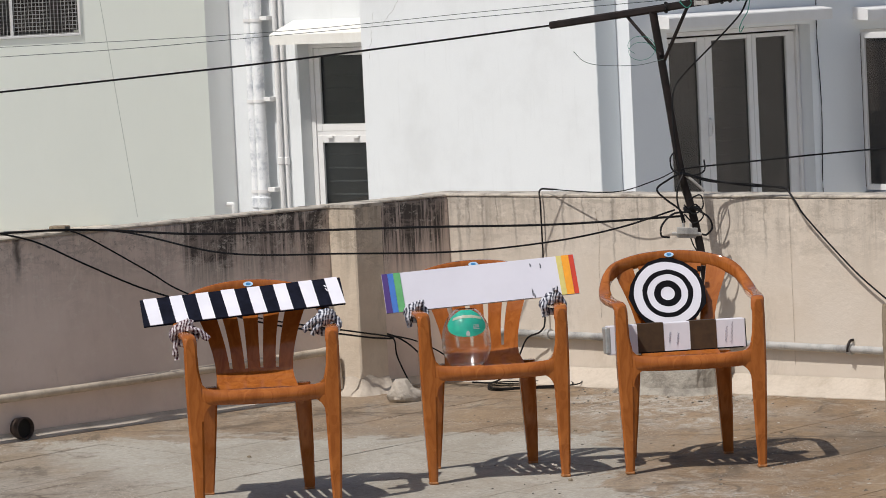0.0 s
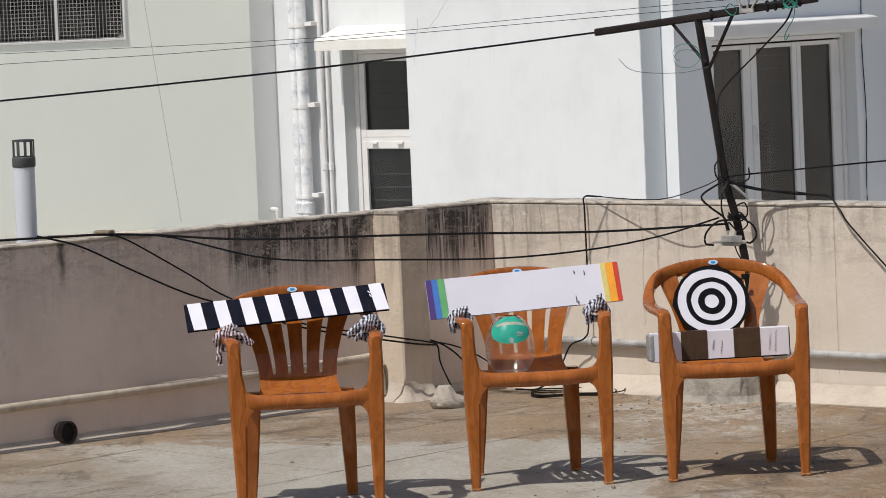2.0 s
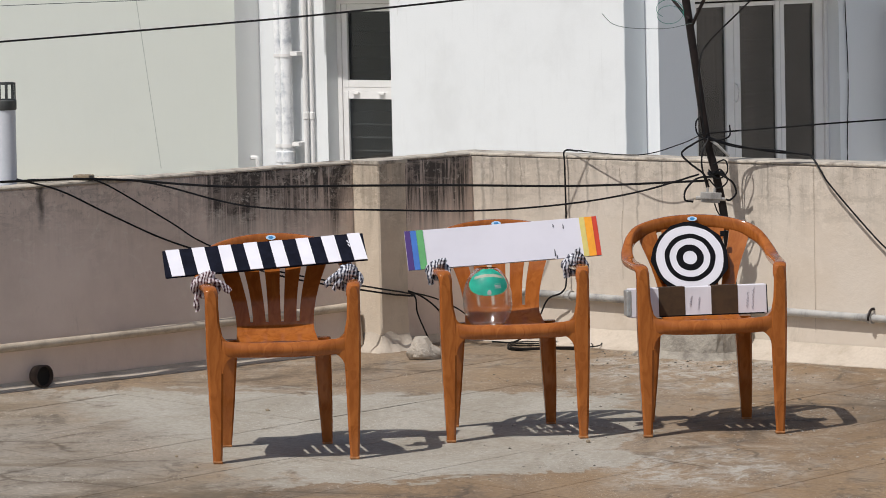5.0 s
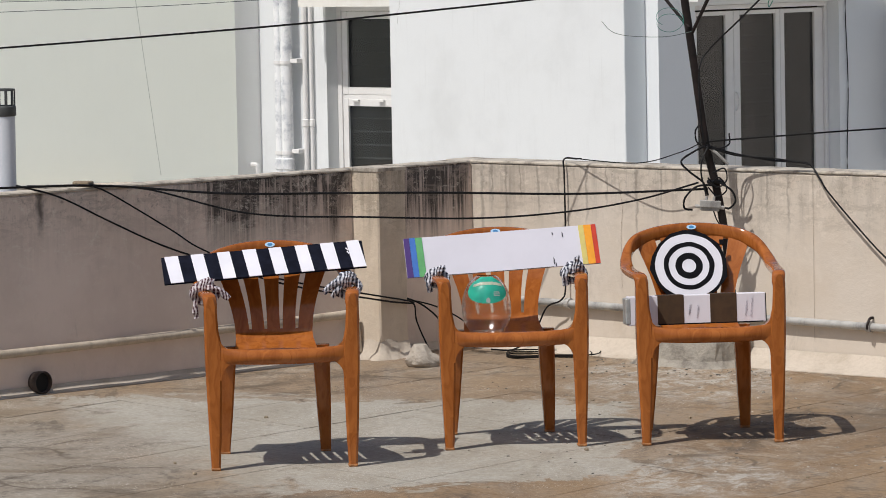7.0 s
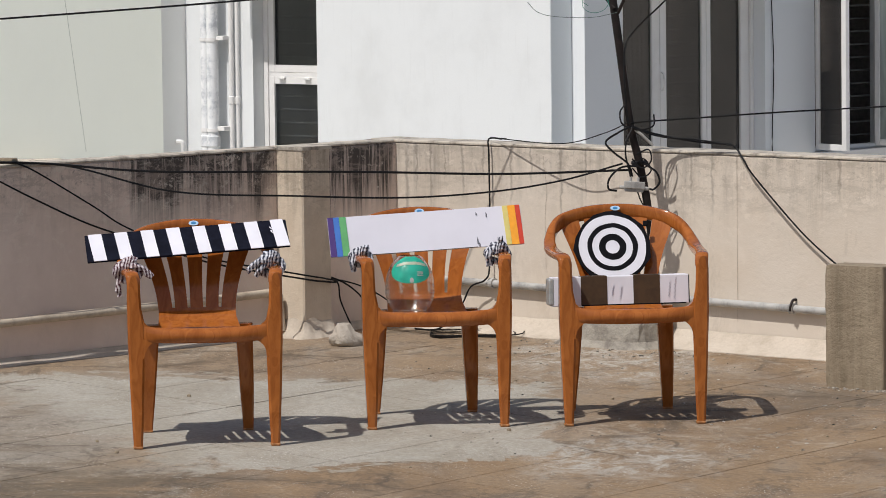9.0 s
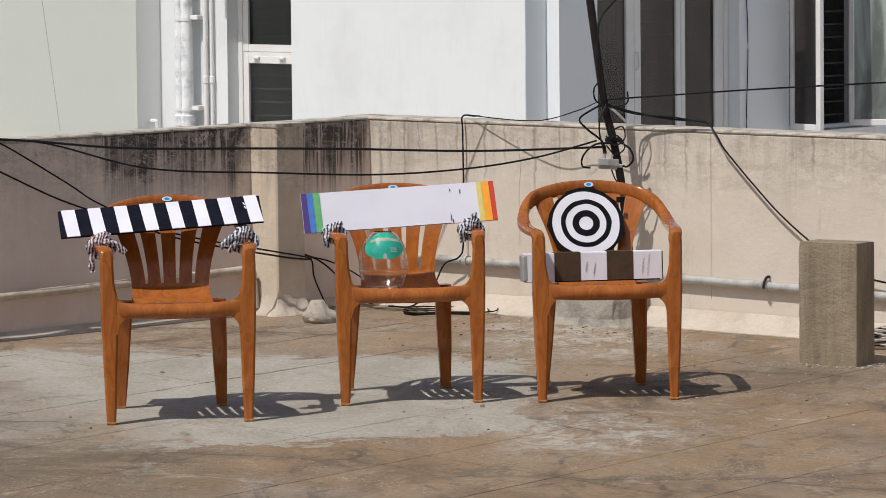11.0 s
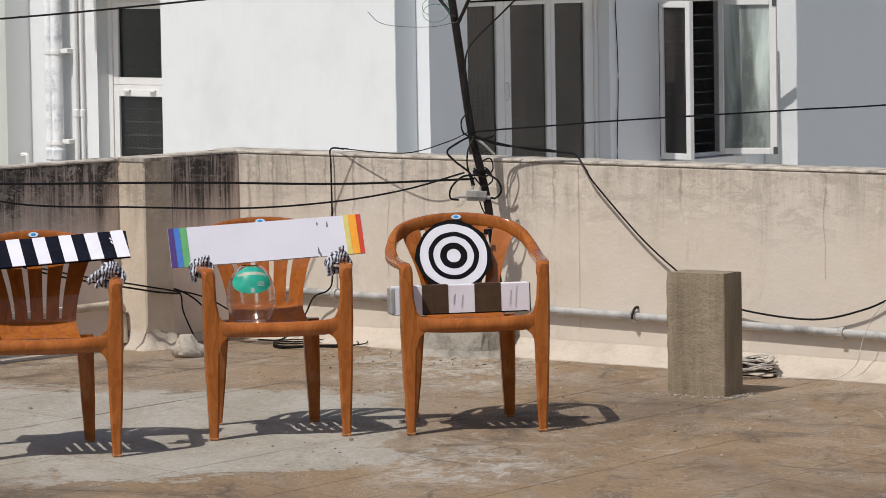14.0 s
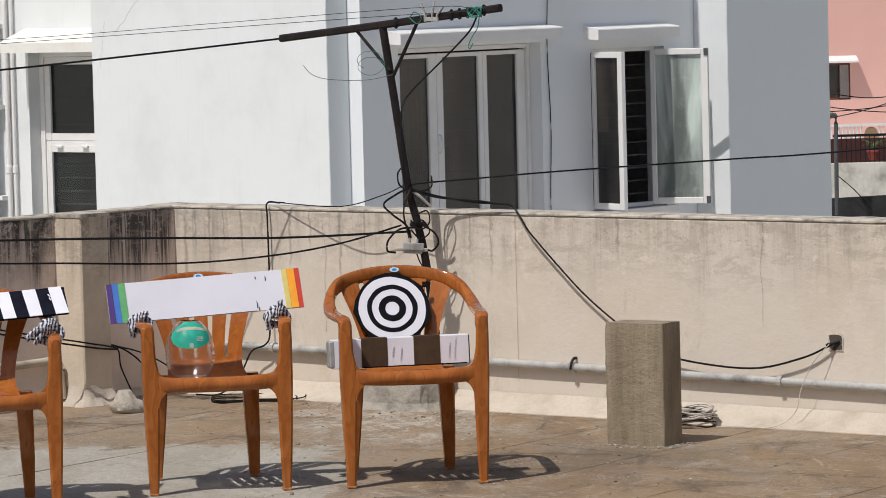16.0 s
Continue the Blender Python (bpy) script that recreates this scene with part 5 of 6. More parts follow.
part("collar", tube(bmesh.new(), [at(1.165, 0.80) + Vector((0.03 * math.cos(a) - 0.03, 0.03 * math.sin(a), 0.004 * math.sin(3 * a))) for a in [2 * math.pi * k / 12 for k in range(13)]], 0.008, 6, 2), M_BLACK, mast)
part("strap", tube(bmesh.new(), [at(1.10, 0.955, 18.87), at(1.14, 0.925, 18.85), at(1.19, 0.875, 18.86)], 0.006, 6, 3), M_PVC, mast, "pale metal strap")
for dx, hgt, lean in ((-0.018, 0.052, -0.012), (0.012, 0.060, 0.006), (0.034, 0.036, 0.016)):
    part("bracket", tube(bmesh.new(), [on_arm(1.205 + dx, 1.672, -0.025), on_arm(1.205 + dx, 1.70, -0.025), on_arm(1.205 + dx + lean, 1.70 + hgt * 0.6, -0.022), on_arm(1.205 + dx + lean * 1.6, 1.70 + hgt, -0.018)], 0.006, 7, 4, flat=(0.0075, 0.0045)), M_PVC, mast, "grey metal clamp prong", True)
part("clamp_plate", boxed(-0.040, 0.040, -0.004, 0.004, -0.009, 0.009, 0.002, m=Matrix.Translation(on_arm(1.212, 1.683, -0.026)) @ Matrix.Rotation(radians(YAW), 4, "Z")), M_PVC, mast, "grey metal clamp plate")
for x in (1.06, 1.30, 1.335, 1.37, 1.44):
    zc = 1.668 + (x - 1.04) * 0.1168
    part("lashing", tube(bmesh.new(), [on_arm(x + 0.004 * math.sin(2 * a), zc + 0.0205 * math.sin(a), 0.024 * math.cos(a)) for a in [2 * math.pi * k / 12 for k in range(13)]], 0.005, 6, 2), M_BLACK, mast, "black wire lashing", True)
plinth = thing("mortar_plinth", ROOF @ Matrix.Translation((1.45, -0.06, 0)), "rough grey mortar block round the pole foot", "plinth")
bm = bmesh.new()
rings = []
for z, k in ((0.0, 1.15), (0.03, 1.02), (0.10, 0.95), (0.15, 0.90), (0.165, 0.75)):
    rings.append([Vector((k * 0.24 * math.copysign(abs(math.cos(a)) ** 0.5, math.cos(a)) * (1 + 0.1 * noise.noise((a * 2, z * 20, 1))), k * 0.15 * math.copysign(abs(math.sin(a)) ** 0.5, math.sin(a)) - 0.06, z)) for a in [2 * math.pi * j / 24 for j in range(24)]])
part("block", loft(bm, rings), painted("grey_rough_mortar", (0.36, 0.33, 0.28), (0.16, 0.14, 0.12), 0.95, 12, 0.9, 0.7), plinth)

# junction box with looped leads
jb = thing("junction_box", pose(1.105, 18.82, 0.700, 0, 4, 0) @ Matrix.Diagonal((0.78, 0.8, 0.85, 1)), "small grey plastic junction box hanging on the pole", "box")
part("body", boxed(-0.052, 0.052, -0.025, 0.025, -0.024, 0.024, 0.006), M_PVC, jb)
part("lid", boxed(-0.058, 0.058, -0.033, -0.0255, -0.006, 0.030, 0.003), M_PVC, jb)
for x in (-0.066, 0.066):
    part("gland", tube(bmesh.new(), [(x - 0.014, 0, -0.004), (x + 0.014, 0, -0.004)], 0.010, 8, 1), M_PVC, jb)
for x in (-0.02, 0.02):
    part("gland", tube(bmesh.new(), [(x, 0, 0.03), (x, 0, 0.05)], 0.008, 8, 1), M_PVC, jb)


def cable(name, pts, r, label, mat=None, steps=8, group="cables over the roof"):
    ob = finish(name, tube(bmesh.new(), pts, r * 0.74, 6, steps), mat or M_BLACK, True)
    return tagged(ob, label, "cable", group)


def line(*xz, y=PY):
    return [at(x, z, y) for x, z in xz]


BLACKC = "black cable looped round the iron pole"
cable("cable", line((-3.687, 1.332), (-2.048, 1.420), (-1.229, 1.468), (-0.609, 1.509), (0.0, 1.559), (0.591, 1.611), y=19.315), 0.006, "taut black cable running to the crossarm end")
cable("cable", [on_arm(x, z, -0.03) for x, z in ((-3.6, 1.545), (-1.965, 1.587), (-1.3, 1.600), (-0.699, 1.624), (0.2, 1.664), (1.0, 1.70), (1.38, 1.712))], 0.0019, "thin dark green wire tied to the crossarm", plain("dark_green_wire", (0.012, 0.03, 0.026), 0.5))
cable("cable", [on_arm(x, z, -0.04) for x, z in ((-3.6, 1.62), (-1.963, 1.631), (-0.698, 1.642), (0.3, 1.690), (1.2, 1.735), (1.40, 1.722))], 0.0017, "thin dark green wire tied to the crossarm", MATS["dark_green_wire"])
W_ = lambda u, v, z: ROOF @ Vector((u, v, z))
L0 = W_(0.03, -2.70, 0.872)
cable("cable", [W_(0.0, -4.2, 0.90), L0, W_(0.03, -2.2, 0.850), at(-0.961, 0.806, 18.62), at(-0.40, 0.793, 18.7), at(0.0, 0.783, 18.75), at(0.55, 0.764, 18.82), at(1.10, 0.772, 18.86)], 0.0068, "thick black cable running from the parapet to the pole")
cable("cable", [W_(0.02, -2.66, 0.874), W_(0.03, -2.06, 0.835), at(-0.868, 0.720, 18.62), at(-0.35, 0.690, 18.68), at(0.115, 0.672, 18.75), at(0.5, 0.690, 18.8), at(0.80, 0.733, 18.83), at(1.06, 0.80, 18.86)], 0.0055, "black cable sagging from the parapet to the pole")
cable("cable", [W_(0.02, -2.72, 0.88), W_(0.035, -2.5, 0.82), W_(0.04, -2.239, 0.706), W_(0.04, -1.924, 0.577), W_(0.05, -1.60, 0.475), W_(0.06, -1.235, 0.365), W_(0.185, -0.80, 0.272), W_(0.185, -0.65, 0.248), W_(0.175, -0.565, 0.240), W_(0.12, -0.535, 0.25), W_(0.02, -0.50, 0.26)], 0.0055, "black cable running down the shaded parapet", steps=6)
cable("cable", [W_(0.02, -2.3, 0.855), W_(0.035, -2.2, 0.81), W_(0.04, -1.89, 0.648), W_(0.04, -1.697, 0.545), W_(0.05, -1.3, 0.40), W_(0.185, -0.80, 0.290), W_(0.185, -0.65, 0.262), W_(0.178, -0.565, 0.235), W_(0.15, -0.52, 0.15), W_(0.17, -0.46, 0.012)], 0.005, "black cable running down the shaded parapet", steps=6)
cable("cable", line((1.10, 0.965), (1.128, 0.976), (1.45, 0.995), (1.777, 1.013), (2.5, 1.043), (3.179, 1.073), (6.0, 1.25), y=18.88), 0.005, "black cable running away from the pole")
cable("cable", [W_(0.60, 0.10, 0.864), W_(0.62, 0.03, 0.870), W_(0.67, -0.02, 0.872), at(0.815, 0.868, 19.25), at(0.989, 0.921, 19.05), at(1.085, 0.975, 18.88)], 0.0032, BLACKC)
cable("cable", [at(1.10, 0.96, 18.85), at(1.205, 0.922, 18.93), at(1.361, 0.893, 18.84), at(1.472, 0.886, 18.745), W_(2.03, -0.01, 0.878), W_(2.10, -0.028, 0.82), W_(2.151, -0.03, 0.759), W_(2.333, -0.03, 0.595), W_(2.45, -0.03, 0.50), W_(2.60, -0.03, 0.40), W_(2.78, -0.03, 0.30), W_(2.96, -0.03, 0.252), W_(3.308, -0.03, 0.232), W_(3.56, -0.03, 0.283), W_(3.71, -0.02, 0.344)], 0.0058, "black cable sagging along the sunlit parapet to a hole", steps=6)
cable("cable", [at(1.10, 0.955, 18.84), at(1.226, 0.911, 18.92), at(1.389, 0.899, 18.81), at(1.529, 0.877, 18.70)], 0.0045, BLACKC)
cable("cable", [W_(0.62, 0.05, 0.866), W_(0.60, -0.015, 0.868), W_(0.605, -0.022, 0.80), W_(0.607, -0.022, 0.56), W_(0.61, -0.03, 0.30), W_(0.60, -0.05, 0.235), W_(0.52, -0.06, 0.20), W_(0.45, -0.06, 0.10), W_(0.40, -0.14, 0.012), W_(0.30, -0.2, 0.008)], 0.0055, "black cable hanging down the sunlit parapet", steps=6)
# loops round the pole
cable("cable", [at(1.10, 0.96, 18.87), at(1.04, 0.935, 18.83), at(0.985, 0.895, 18.82), at(1.02, 0.850, 18.82), at(1.08, 0.800, 18.83), at(1.10, 0.745, 18.84)], 0.006, BLACKC)
cable("cable", [at(1.12, 0.79, 18.84), at(1.05, 0.785, 18.82), at(1.00, 0.74, 18.81), at(0.995, 0.695, 18.81), at(1.03, 0.685, 18.82)], 0.006, BLACKC)
cable("cable", [at(1.15, 0.80, 18.84), at(1.20, 0.765, 18.82), at(1.215, 0.72, 18.82), at(1.19, 0.69, 18.82), at(1.17, 0.692, 18.82)], 0.006, BLACKC)
cable("cable", [at(1.10, 0.95, 18.84), at(1.075, 0.90, 18.82), at(1.07, 0.84, 18.82), at(1.085, 0.77, 18.82), at(1.09, 0.745, 18.82)], 0.005, BLACKC)
cable("cable", [at(1.12, 0.68, 18.82), at(1.135, 0.64, 18.84), at(1.16, 0.60, 18.86)], 0.004, BLACKC)
cable("cable", [at(1.07, 1.05, 18.88), at(1.05, 1.02, 18.86), at(1.06, 0.97, 18.86), at(1.12, 0.945, 18.85), at(1.19, 0.96, 18.85), at(1.195, 1.01, 18.86)], 0.005, BLACKC)
cable("cable", [on_arm(1.41, 1.69, -0.02), on_arm(1.37, 1.62), on_arm(1.25, 1.50, 0.05), at(1.12, 1.375, 18.87), at(1.075, 1.30, 18.87), at(1.07, 1.15, 18.86), at(1.085, 0.97, 18.85)], 0.0055, BLACKC)
for k in range(2):
    z = 0.80 + 0.04 * k
    cable("cable", [at(1.12, z, 18.86), at(1.15 + 0.02 * k, z + 0.02, 18.84), at(1.18, z - 0.03, 18.84), at(1.14, z - 0.06, 18.85), at(1.10, z - 0.02, 18.86)], 0.0045, BLACKC)
M_GWIRE = plain("sea_green_wire", (0.03, 0.22, 0.17), 0.5)
ring = [at(0.95 + 0.058 * math.cos(a), 1.475 + 0.045 * math.sin(a) + 0.004 * a, 18.84 + 0.008 * a) for a in [0.55 * k for k in range(20)]]
cable("wire", ring, 0.0016, "loose coil of thin green wire on the pole", M_GWIRE, 4, "green wires on the pole")
cable("wire", line((1.04, 1.45), (0.93, 1.43), (0.78, 1.435), (0.70, 1.455), (0.655, 1.50), y=18.84), 0.0018, "thin grey-green wire end sticking out from the pole", plain("grey_green_wire", (0.10, 0.14, 0.13), 0.5), 6, "green wires on the pole")
cable("wire", [on_arm(1.40 + 0.03 * math.cos(a * 1.7), 1.708 + 0.022 * math.sin(a * 2.3), -0.025 + 0.006 * math.sin(a)) for a in [0.5 * k for k in range(24)]], 0.0035, "tangle of green wire tied on the crossarm", M_GWIRE, 3, "green wires on the pole")
cable("wire", [on_arm(x, z, -0.02) for x, z in ((1.42, 1.69), (1.41, 1.64), (1.385, 1.60), (1.37, 1.565), (1.375, 1.55), (1.39, 1.575))], 0.003, "green wire end dangling from the crossarm", M_GWIRE, 4, "green wires on the pole")
cable("wire", [on_arm(x, z, -0.022) for x, z in ((1.12, 1.69), (1.14, 1.715), (1.17, 1.69), (1.15, 1.665), (1.12, 1.69))], 0.003, "green wire lashing on the crossarm", M_GWIRE, 4, "green wires on the pole")
# lead on the house wall
cable("wire", [HOUSE @ Vector((SIDE + 0.012, 2.44 + 0.012 * math.sin(k), 2.2 - 0.2 * k)) for k in range(16)], 0.0055, "thin dark lead hanging down the grey house wall", None, 3, "leads on the house")

# conduit pipes along the parapets
cond = thing("conduit_pipe", ROOF, "grey plastic conduit pipe fixed along the sunlit parapet", "pipe")
part("pipe", tube(bmesh.new(), [(0.20, -0.022, 0.222), (1.2, -0.022, 0.212), (2.4, -0.022, 0.198), (3.6, -0.022, 0.182), (6.0, -0.022, 0.16), (14, -0.022, 0.14)], 0.0168, 10, 5), M_PVC, cond, smooth=True)
for u, z in ((0.62, 0.219), (1.25, 0.211), (2.36, 0.199), (3.45, 0.184)):
    part("clip", lathe(bmesh.new(), [(0.021, -0.012), (0.024, -0.012), (0.024, 0.012), (0.021, 0.012)], 12, Matrix.Translation((u, -0.022, z)) @ Matrix.Rotation(radians(90), 4, "Y")), M_PVC, cond)
part("hook", tube(bmesh.new(), [(2.36, -0.002, 0.236), (2.36, -0.022, 0.234), (2.365, -0.043, 0.215), (2.362, -0.045, 0.19)], 0.006, 7, 4), M_POLE, cond, "rusty hook", True)
cond2 = thing("conduit_pipe", ROOF, "cream painted pipe along the shaded parapet, bent down at the pier", "pipe")
part("pipe", tube(bmesh.new(), [(0.04, -14, 0.165), (0.04, -6, 0.172), (0.04, -2.8, 0.186), (0.04, -1.7, 0.194), (0.04, -0.90, 0.203)], 0.0185, 10, 5), M_PVC_CREAM, cond2, smooth=True)
part("elbow", tube(bmesh.new(), [(0.04, -0.90, 0.203), (0.04, -0.83, 0.204), (0.04, -0.80, 0.185), (0.04, -0.797, 0.14), (0.05, -0.795, 0.03)], 0.0195, 10, 5), M_PVC_CREAM, cond2, smooth=True)
for v in (-1.66,):
    part("clip", tube(bmesh.new(), [(0.005, v, 0.235), (0.045, v, 0.225), (0.064, v, 0.195), (0.045, v, 0.165), (0.005, v, 0.13)], 0.006, 6, 3), M_POLE, cond2, "rusty clip")

# drain spout through the parapet foot
sp = thing("drain_spout", ROOF @ pose(0.0, -2.625, 0.052, 0, 90, 0), "short open clay drain pipe in the parapet foot", "drain")
part("pipe", lathe(bmesh.new(), [(0.040, -0.02), (0.046, 0.02), (0.048, 0.050), (0.043, 0.053), (0.0415, 0.045), (0.039, -0.01)], 24), plain("brown_clay_pipe", (0.06, 0.042, 0.034), 0.7, 0, 0.3), sp, smooth=True)
# black disc just inside the mouth stands in for the shaded bore
part("bore", lathe(bmesh.new(), [(0.0005, 0.028), (0.0412, 0.028), (0.0412, 0.033), (0.0005, 0.033)], 20), M_DARK, sp, "black disc standing in for shade inside the pipe")
# vent pipe behind the shaded parapet
vent = thing("vent_pipe", ROOF @ pose(-0.32, -2.50, 0, 0.6, 1.2, 0), "white plastic vent pipe with a slotted dark cowl", "pipe")
part("pipe", lathe(bmesh.new(), [(0.045, -1.0), (0.045, 1.175)], 24), M_VENT, vent, smooth=True)
cowl = part("cowl", lathe(bmesh.new(), [(0.047, 1.155), (0.050, 1.16), (0.050, 1.195), (0.044, 1.20), (0.041, 1.155)], 24), M_CAP, vent, "dark slotted cowl", True)
for k in range(9):
    a = 2 * math.pi * (k + 0.3) / 9
    part("slat", boxed(-0.0045, 0.0045, -0.003, 0.003, 1.192, 1.265, m=Matrix.Rotation(a, 4, "Z") @ Matrix.Translation((0.044, 0, 0)) @ Matrix.Rotation(radians(90), 4, "Z")), M_CAP, cowl)
part("top_ring", lathe(bmesh.new(), [(0.040, 1.263), (0.047, 1.263), (0.047, 1.270), (0.040, 1.270), (0.040, 1.263)], 24), M_CAP, cowl)
brick = thing("brick_piece", ROOF @ pose(-0.045, -2.30, PAR_H + 0.003, 0, 0, 20), "small weathered piece of brick lying on the parapet", "brick")
part("body", boxed(-0.04, 0.04, -0.025, 0.025, 0, 0.024, 0.006), M_PILLAR, brick)

# hole with cable in the sunlit parapet
sock = thing("cable_hole", ROOF @ pose(3.715, 0, 0.352), "rough square hole in the parapet with cables, shaded by a dark plate", "opening")
bm = bmesh.new()
ragged = [[], []]
for k in range(40):
    a = 2 * math.pi * k / 40
    q = 1 / max(abs(math.cos(a)), abs(math.sin(a)))
    for loop, r, amp in ((ragged[0], 0.036, 0.22), (ragged[1], 0.031, 0.22)):
        d = r * (0.6 * q + 0.4 * q ** 0.5) * (1 + amp * noise.noise((math.cos(a) * 3, math.sin(a) * 3, r * 200)))
        loop.append((d * math.cos(a), d * math.sin(a) - 0.002))
loft(bm, [[Vector((x, yy, z)) for x, z in loop] for loop, yy in ((ragged[1], 0.006), (ragged[1], -0.004), (ragged[0], -0.003), (ragged[0], 0.006))], False)
part("rim", bm, M_FILLET, sock, "chipped mortar rim")
# flush dark plate gives the hole its shade; the wall is not cut
part("recess", boxed(-0.036, 0.034, -0.0028, 0.008, -0.034, 0.030), painted("hole_shade_plaster", (0.10, 0.082, 0.066), (0.02, 0.018, 0.015), 0.95, 40, 1.0, 0.6), sock)
part("plug", tube(bmesh.new(), [(-0.03, -0.03, -0.012), (-0.005, -0.015, -0.004), (0.02, -0.002, 0.004)], 0.007, 8, 4), M_BLACK, sock)
M_PALEWIRE = plain("pale_grey_wire", (0.50, 0.46, 0.42), 0.6, 0, 0.3)
cable("wire", [W_(3.70, -0.03, 0.345), W_(3.64, -0.06, 0.27), W_(3.585, -0.07, 0.16), W_(3.57, -0.09, 0.07), W_(3.50, -0.13, 0.012), W_(3.38, -0.17, 0.006), W_(3.25, -0.20, 0.006)], 0.0024, "pale thin wire hanging from the hole to the coil", M_PALEWIRE, 6, "pale wires at the parapet")
coil = thing("wire_coil", ROOF @ pose(3.12, -0.20, 0.0), "loose coil of pale grey wire lying on the roof floor", "wire coil")
for k in range(16):
    rx, ry = 0.075 + 0.022 * random.random(), 0.085 + 0.03 * random.random()
    cx, cy, ph = 0.02 * (random.random() - 0.5), 0.02 * (random.random() - 0.5), random.random() * 6
    pts = [(cx + rx * math.cos(a + ph), cy + ry * math.sin(a + ph), 0.006 + 0.0045 * k + 0.010 * math.sin(a * 2 + k)) for a in [2 * math.pi * j / 14 for j in range(15)]]
    part("turn", tube(bmesh.new(), [(p[0], p[1], max(0.003, p[2])) for p in pts], 0.0032, 5, 2), M_PALEWIRE if k % 4 else M_POLE, coil)

# stone, pebbles, black cable loops behind the second chair
stone = thing("rubble_stone", pose(-0.135, 19.15, 0.0, 0, 0, 15), "pale angular lump of broken mortar on the floor", "stone")
bm = bmesh.new()
bmesh.ops.create_icosphere(bm, subdivisions=3, radius=1)
for v in bm.verts:
    d = v.co.copy()
    k = 1 + 0.35 * noise.noise(d * 1.3 + Vector((4, 1, 0))) + 0.08 * noise.noise(d * 6)
    v.co = Vector((d.x * 0.078 * k, d.y * 0.060 * k, max(0, d.z * 0.050 * k + 0.026) * (1.25 if d.x < 0.1 else 0.8)))
part("body", bm, painted("broken_grey_mortar", (0.44, 0.39, 0.33), (0.27, 0.23, 0.19), 0.9, 22, 0.7, 0.6), stone, smooth=True)
loops = thing("cable_coil", pose(0.40, 19.5, 0), "flat loops of black cable lying on the roof floor", "cable coil")
for k in range(3):
    part("turn", tube(bmesh.new(), [((0.17 + 0.02 * k) * math.cos(a) + 0.02 * k, (0.13 + 0.02 * k) * math.sin(a), 0.006 + 0.006 * k + 0.004 * math.sin(3 * a)) for a in [2 * math.pi * j / 20 for j in range(21)]], 0.0028, 6, 2), M_BLACK, loops)
tang = thing("cable_tangle", ROOF @ pose(0.34, -0.26, 0), "tangle of black cable ends lying in the parapet corner", "cable")
for k in range(6):
    part("strand", tube(bmesh.new(), [(0.22 * noise.noise((k, j * 0.6, 0)) + 0.05 * j - 0.12, 0.16 * noise.noise((k, j * 0.5, 7)), 0.045 + 0.03 * noise.noise((k, j, 3))) for j in range(7)], 0.005, 5, 4), M_BLACK, tang)
cable("cable", [W_(0.02, -0.50, 0.26), W_(0.05, -0.40, 0.22), W_(0.06, -0.30, 0.15), W_(0.10, -0.26, 0.06), W_(0.20, -0.2, 0.012)], 0.0055, "black cable end hanging at the pier")
cable("cable", [W_(0.02, -0.49, 0.25), W_(0.05, -0.30, 0.20), W_(0.10, -0.16, 0.12), W_(0.20, -0.12, 0.02)], 0.0045, "black cable end hanging at the pier")
for k, (x, y, r) in enumerate(((0.47, 15.92, 0.010), (-0.93, 15.42, 0.009), (-1.02, 15.75, 0.007), (0.1, 14.9, 0.006), (1.2, 15.0, 0.007), (-0.4, 16.6, 0.007), (0.9, 16.9, 0.008), (-0.75, 17.2, 0.009), (0.55, 17.6, 0.008), (2.3, 16.3, 0.006), (2.5, 15.9, 0.006), (1.6, 15.6, 0.006))):
    pb = thing("pebble", pose(x, y, r * 0.5, 0, 0, 37 * k), "small grey mortar crumb lying on the roof floor", "pebble", "crumbs on the floor")
    bm = bmesh.new()
    bmesh.ops.create_icosphere(bm, subdivisions=1, radius=r)
    for v in bm.verts:
        v.co *= 1 + 0.35 * noise.noise(v.co * 90 + Vector((k, 0, 0)))
        v.co.z = max(v.co.z * 0.8, -r * 0.5)
    part("body", bm, M_PILLAR, pb)

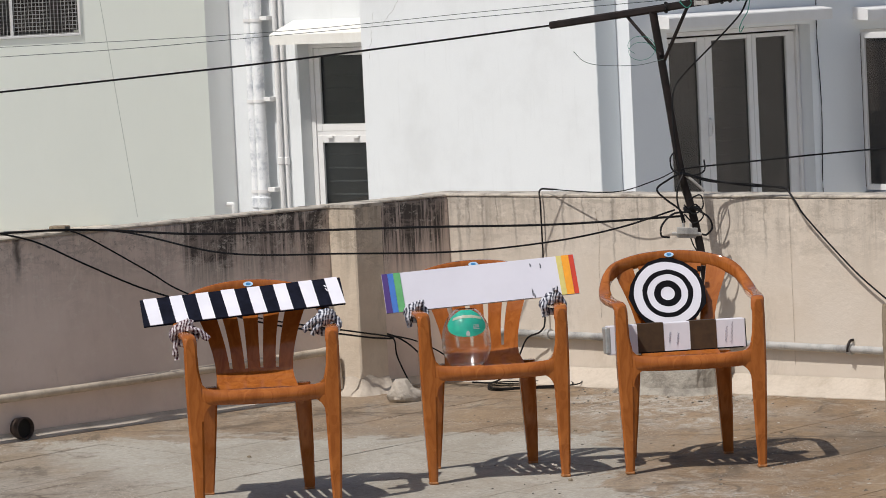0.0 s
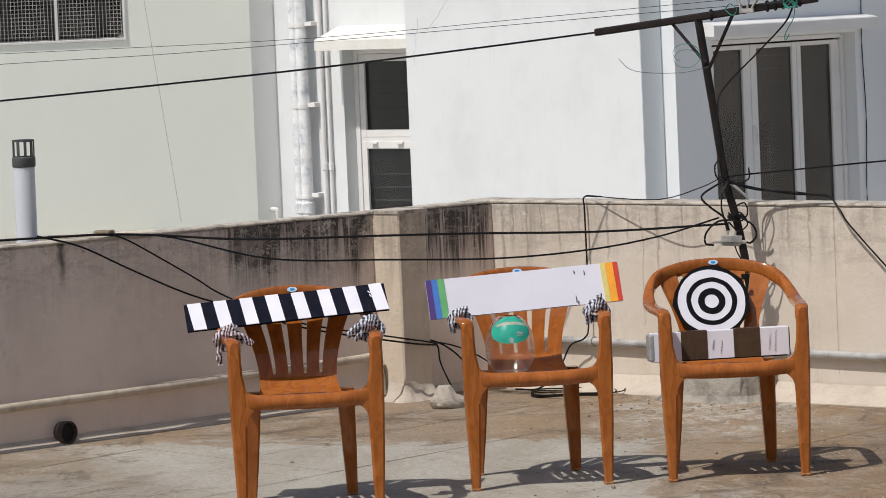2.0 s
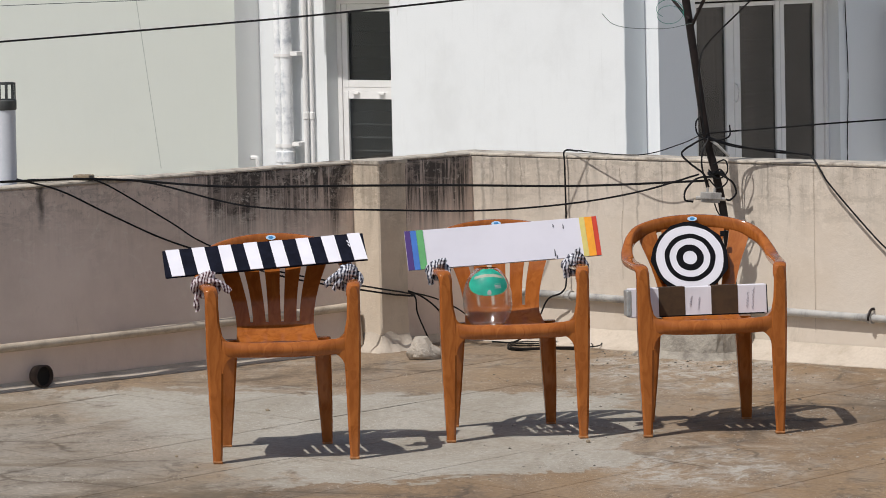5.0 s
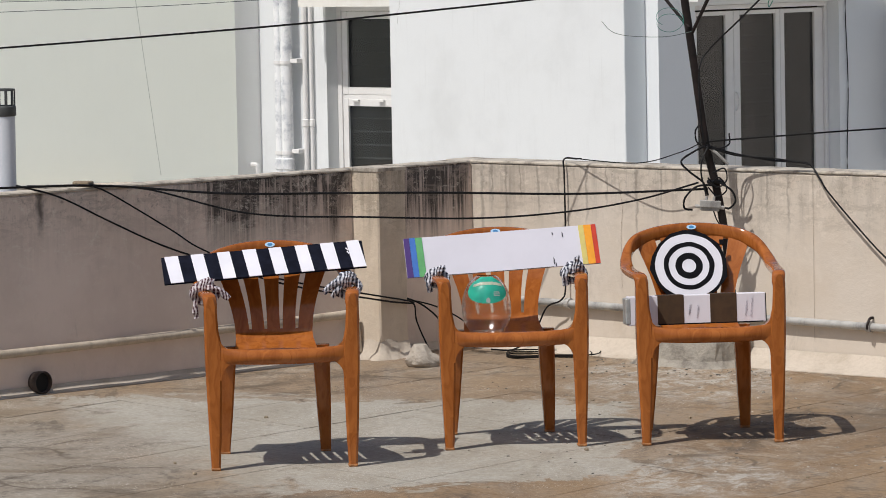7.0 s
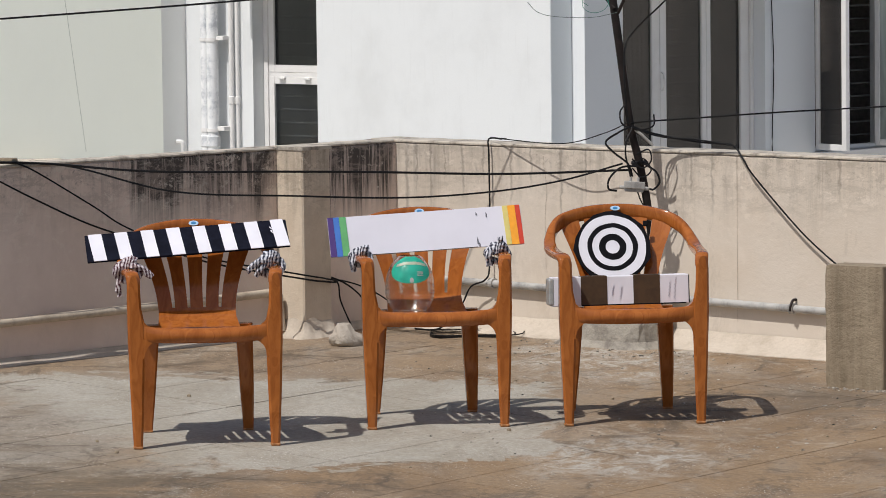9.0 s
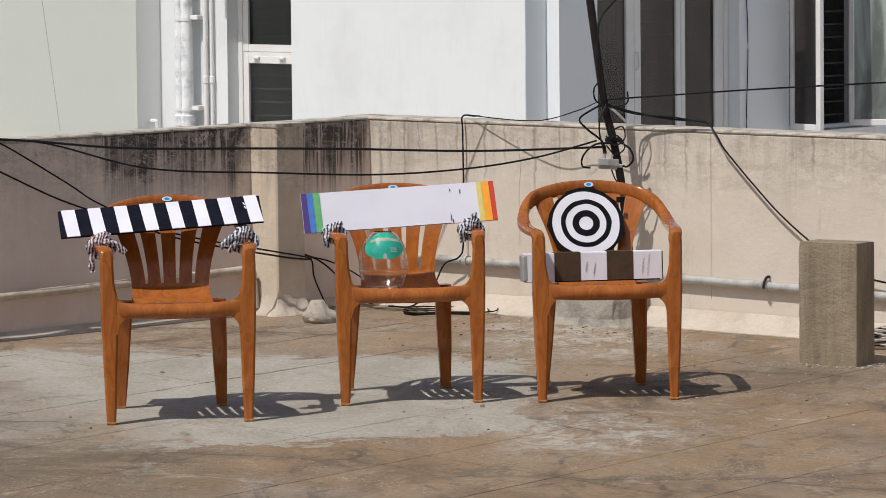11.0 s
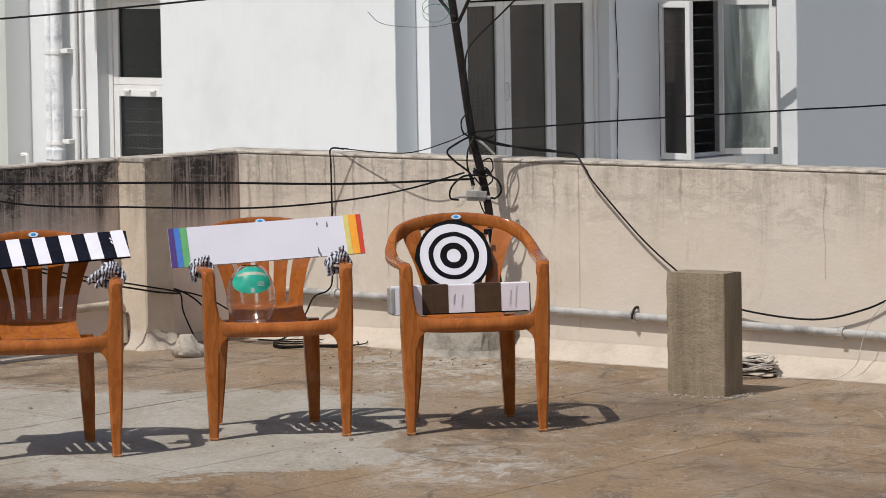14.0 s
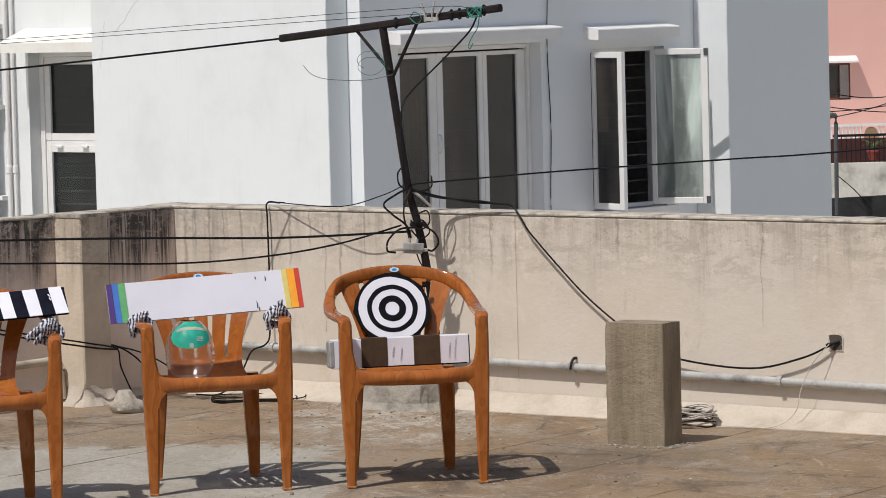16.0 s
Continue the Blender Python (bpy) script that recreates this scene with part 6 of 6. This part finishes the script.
# mortar crumbs heaped round the pillar foot and the plinth
bm = bmesh.new()
for k in range(620):
    if k < 130:
        side = random.random()
        p = PIL @ Vector((-0.29 + 0.33 * random.random(), -0.012 - 0.075 * random.random() ** 2, 0.002)) if side < 0.65 else PIL @ Vector((0.010 + 0.075 * random.random() ** 2, 0.16 * random.random(), 0.003))
    elif k > 300:
        p = Vector((0.2 + 1.9 * random.random() + 0.3 * math.sin(k), 15.2 + 3.4 * random.random(), 0.001))
    else:
        p = ROOF @ Vector((1.0 + 1.1 * random.random(), -0.2 - 0.5 * random.random() ** 1.5, 0.002))
    r = 0.0022 + 0.0045 * random.random() ** 3
    s = bmesh.ops.create_icosphere(bm, subdivisions=1, radius=r, matrix=Matrix.Translation(p) @ Matrix.Diagonal((1.3, 1, 0.6, 1)))
tagged(finish("mortar_crumbs", bm, plain("whitish_mortar_crumbs", (0.31, 0.28, 0.24), 0.9, 0, 0.9, 45)), "whitish mortar crumbs scattered on the roof floor", "rubble", "", "stuff")

# hairline cracks in the sunlit parapet
for u, z0, z1, sd in ((2.04, 0.12, 0.84, 1.0), (3.35, 0.40, 0.83, 4.0), (0.93, 0.30, 0.80, 7.0)):
    cr = thing("crack", ROOF, "dark hairline crack in the painted parapet", "crack", "cracks in the parapet", "structure")
    part("line", tube(bmesh.new(), [(u + 0.018 * noise.noise((z * 7, sd, 0)) * (sd > 1.5), -0.0035, z) for z in [z0 + (z1 - z0) * k / 16 for k in range(17)]], 0.0006, 4, 2), plain("brown_crack", (0.34, 0.28, 0.22), 0.9), cr)

# screed bays with narrow open joints
E1, E2 = Vector((-0.16, 0.985)), Vector((0.985, -0.17))
ORI = Vector((4.62, -3.3))
PITCH = 0.70
for i in range(-7, 5):
    for j in range(-5, 6):
        c = ORI + E2 * (PITCH * (i + 0.5)) + E1 * (PITCH * (j + 0.5))
        if not (-0.5 < c.x < 7.5 and -6.4 < c.y < 0.3):
            continue
        cs = []
        for a, b in ((-1, -1), (1, -1), (1, 1), (-1, 1)):
            q = c + E2 * (a * (PITCH / 2 - 0.0022)) + E1 * (b * (PITCH / 2 - 0.0022))
            q = Vector((max(q.x, -0.1), min(q.y, 0.1)))
            p = ROOF @ Vector((q.x, q.y, 0))
            cs.append(p)
        d = 0.0012 * noise.noise((i * 3.1, j * 2.7, 0))
        bm = bmesh.new()
        loft(bm, [[p + Vector((0, 0, -0.012)) for p in cs], [p + Vector((0, 0, d)) for p in cs]])
        part("screed_bay", bm, M_FLOOR, floor)
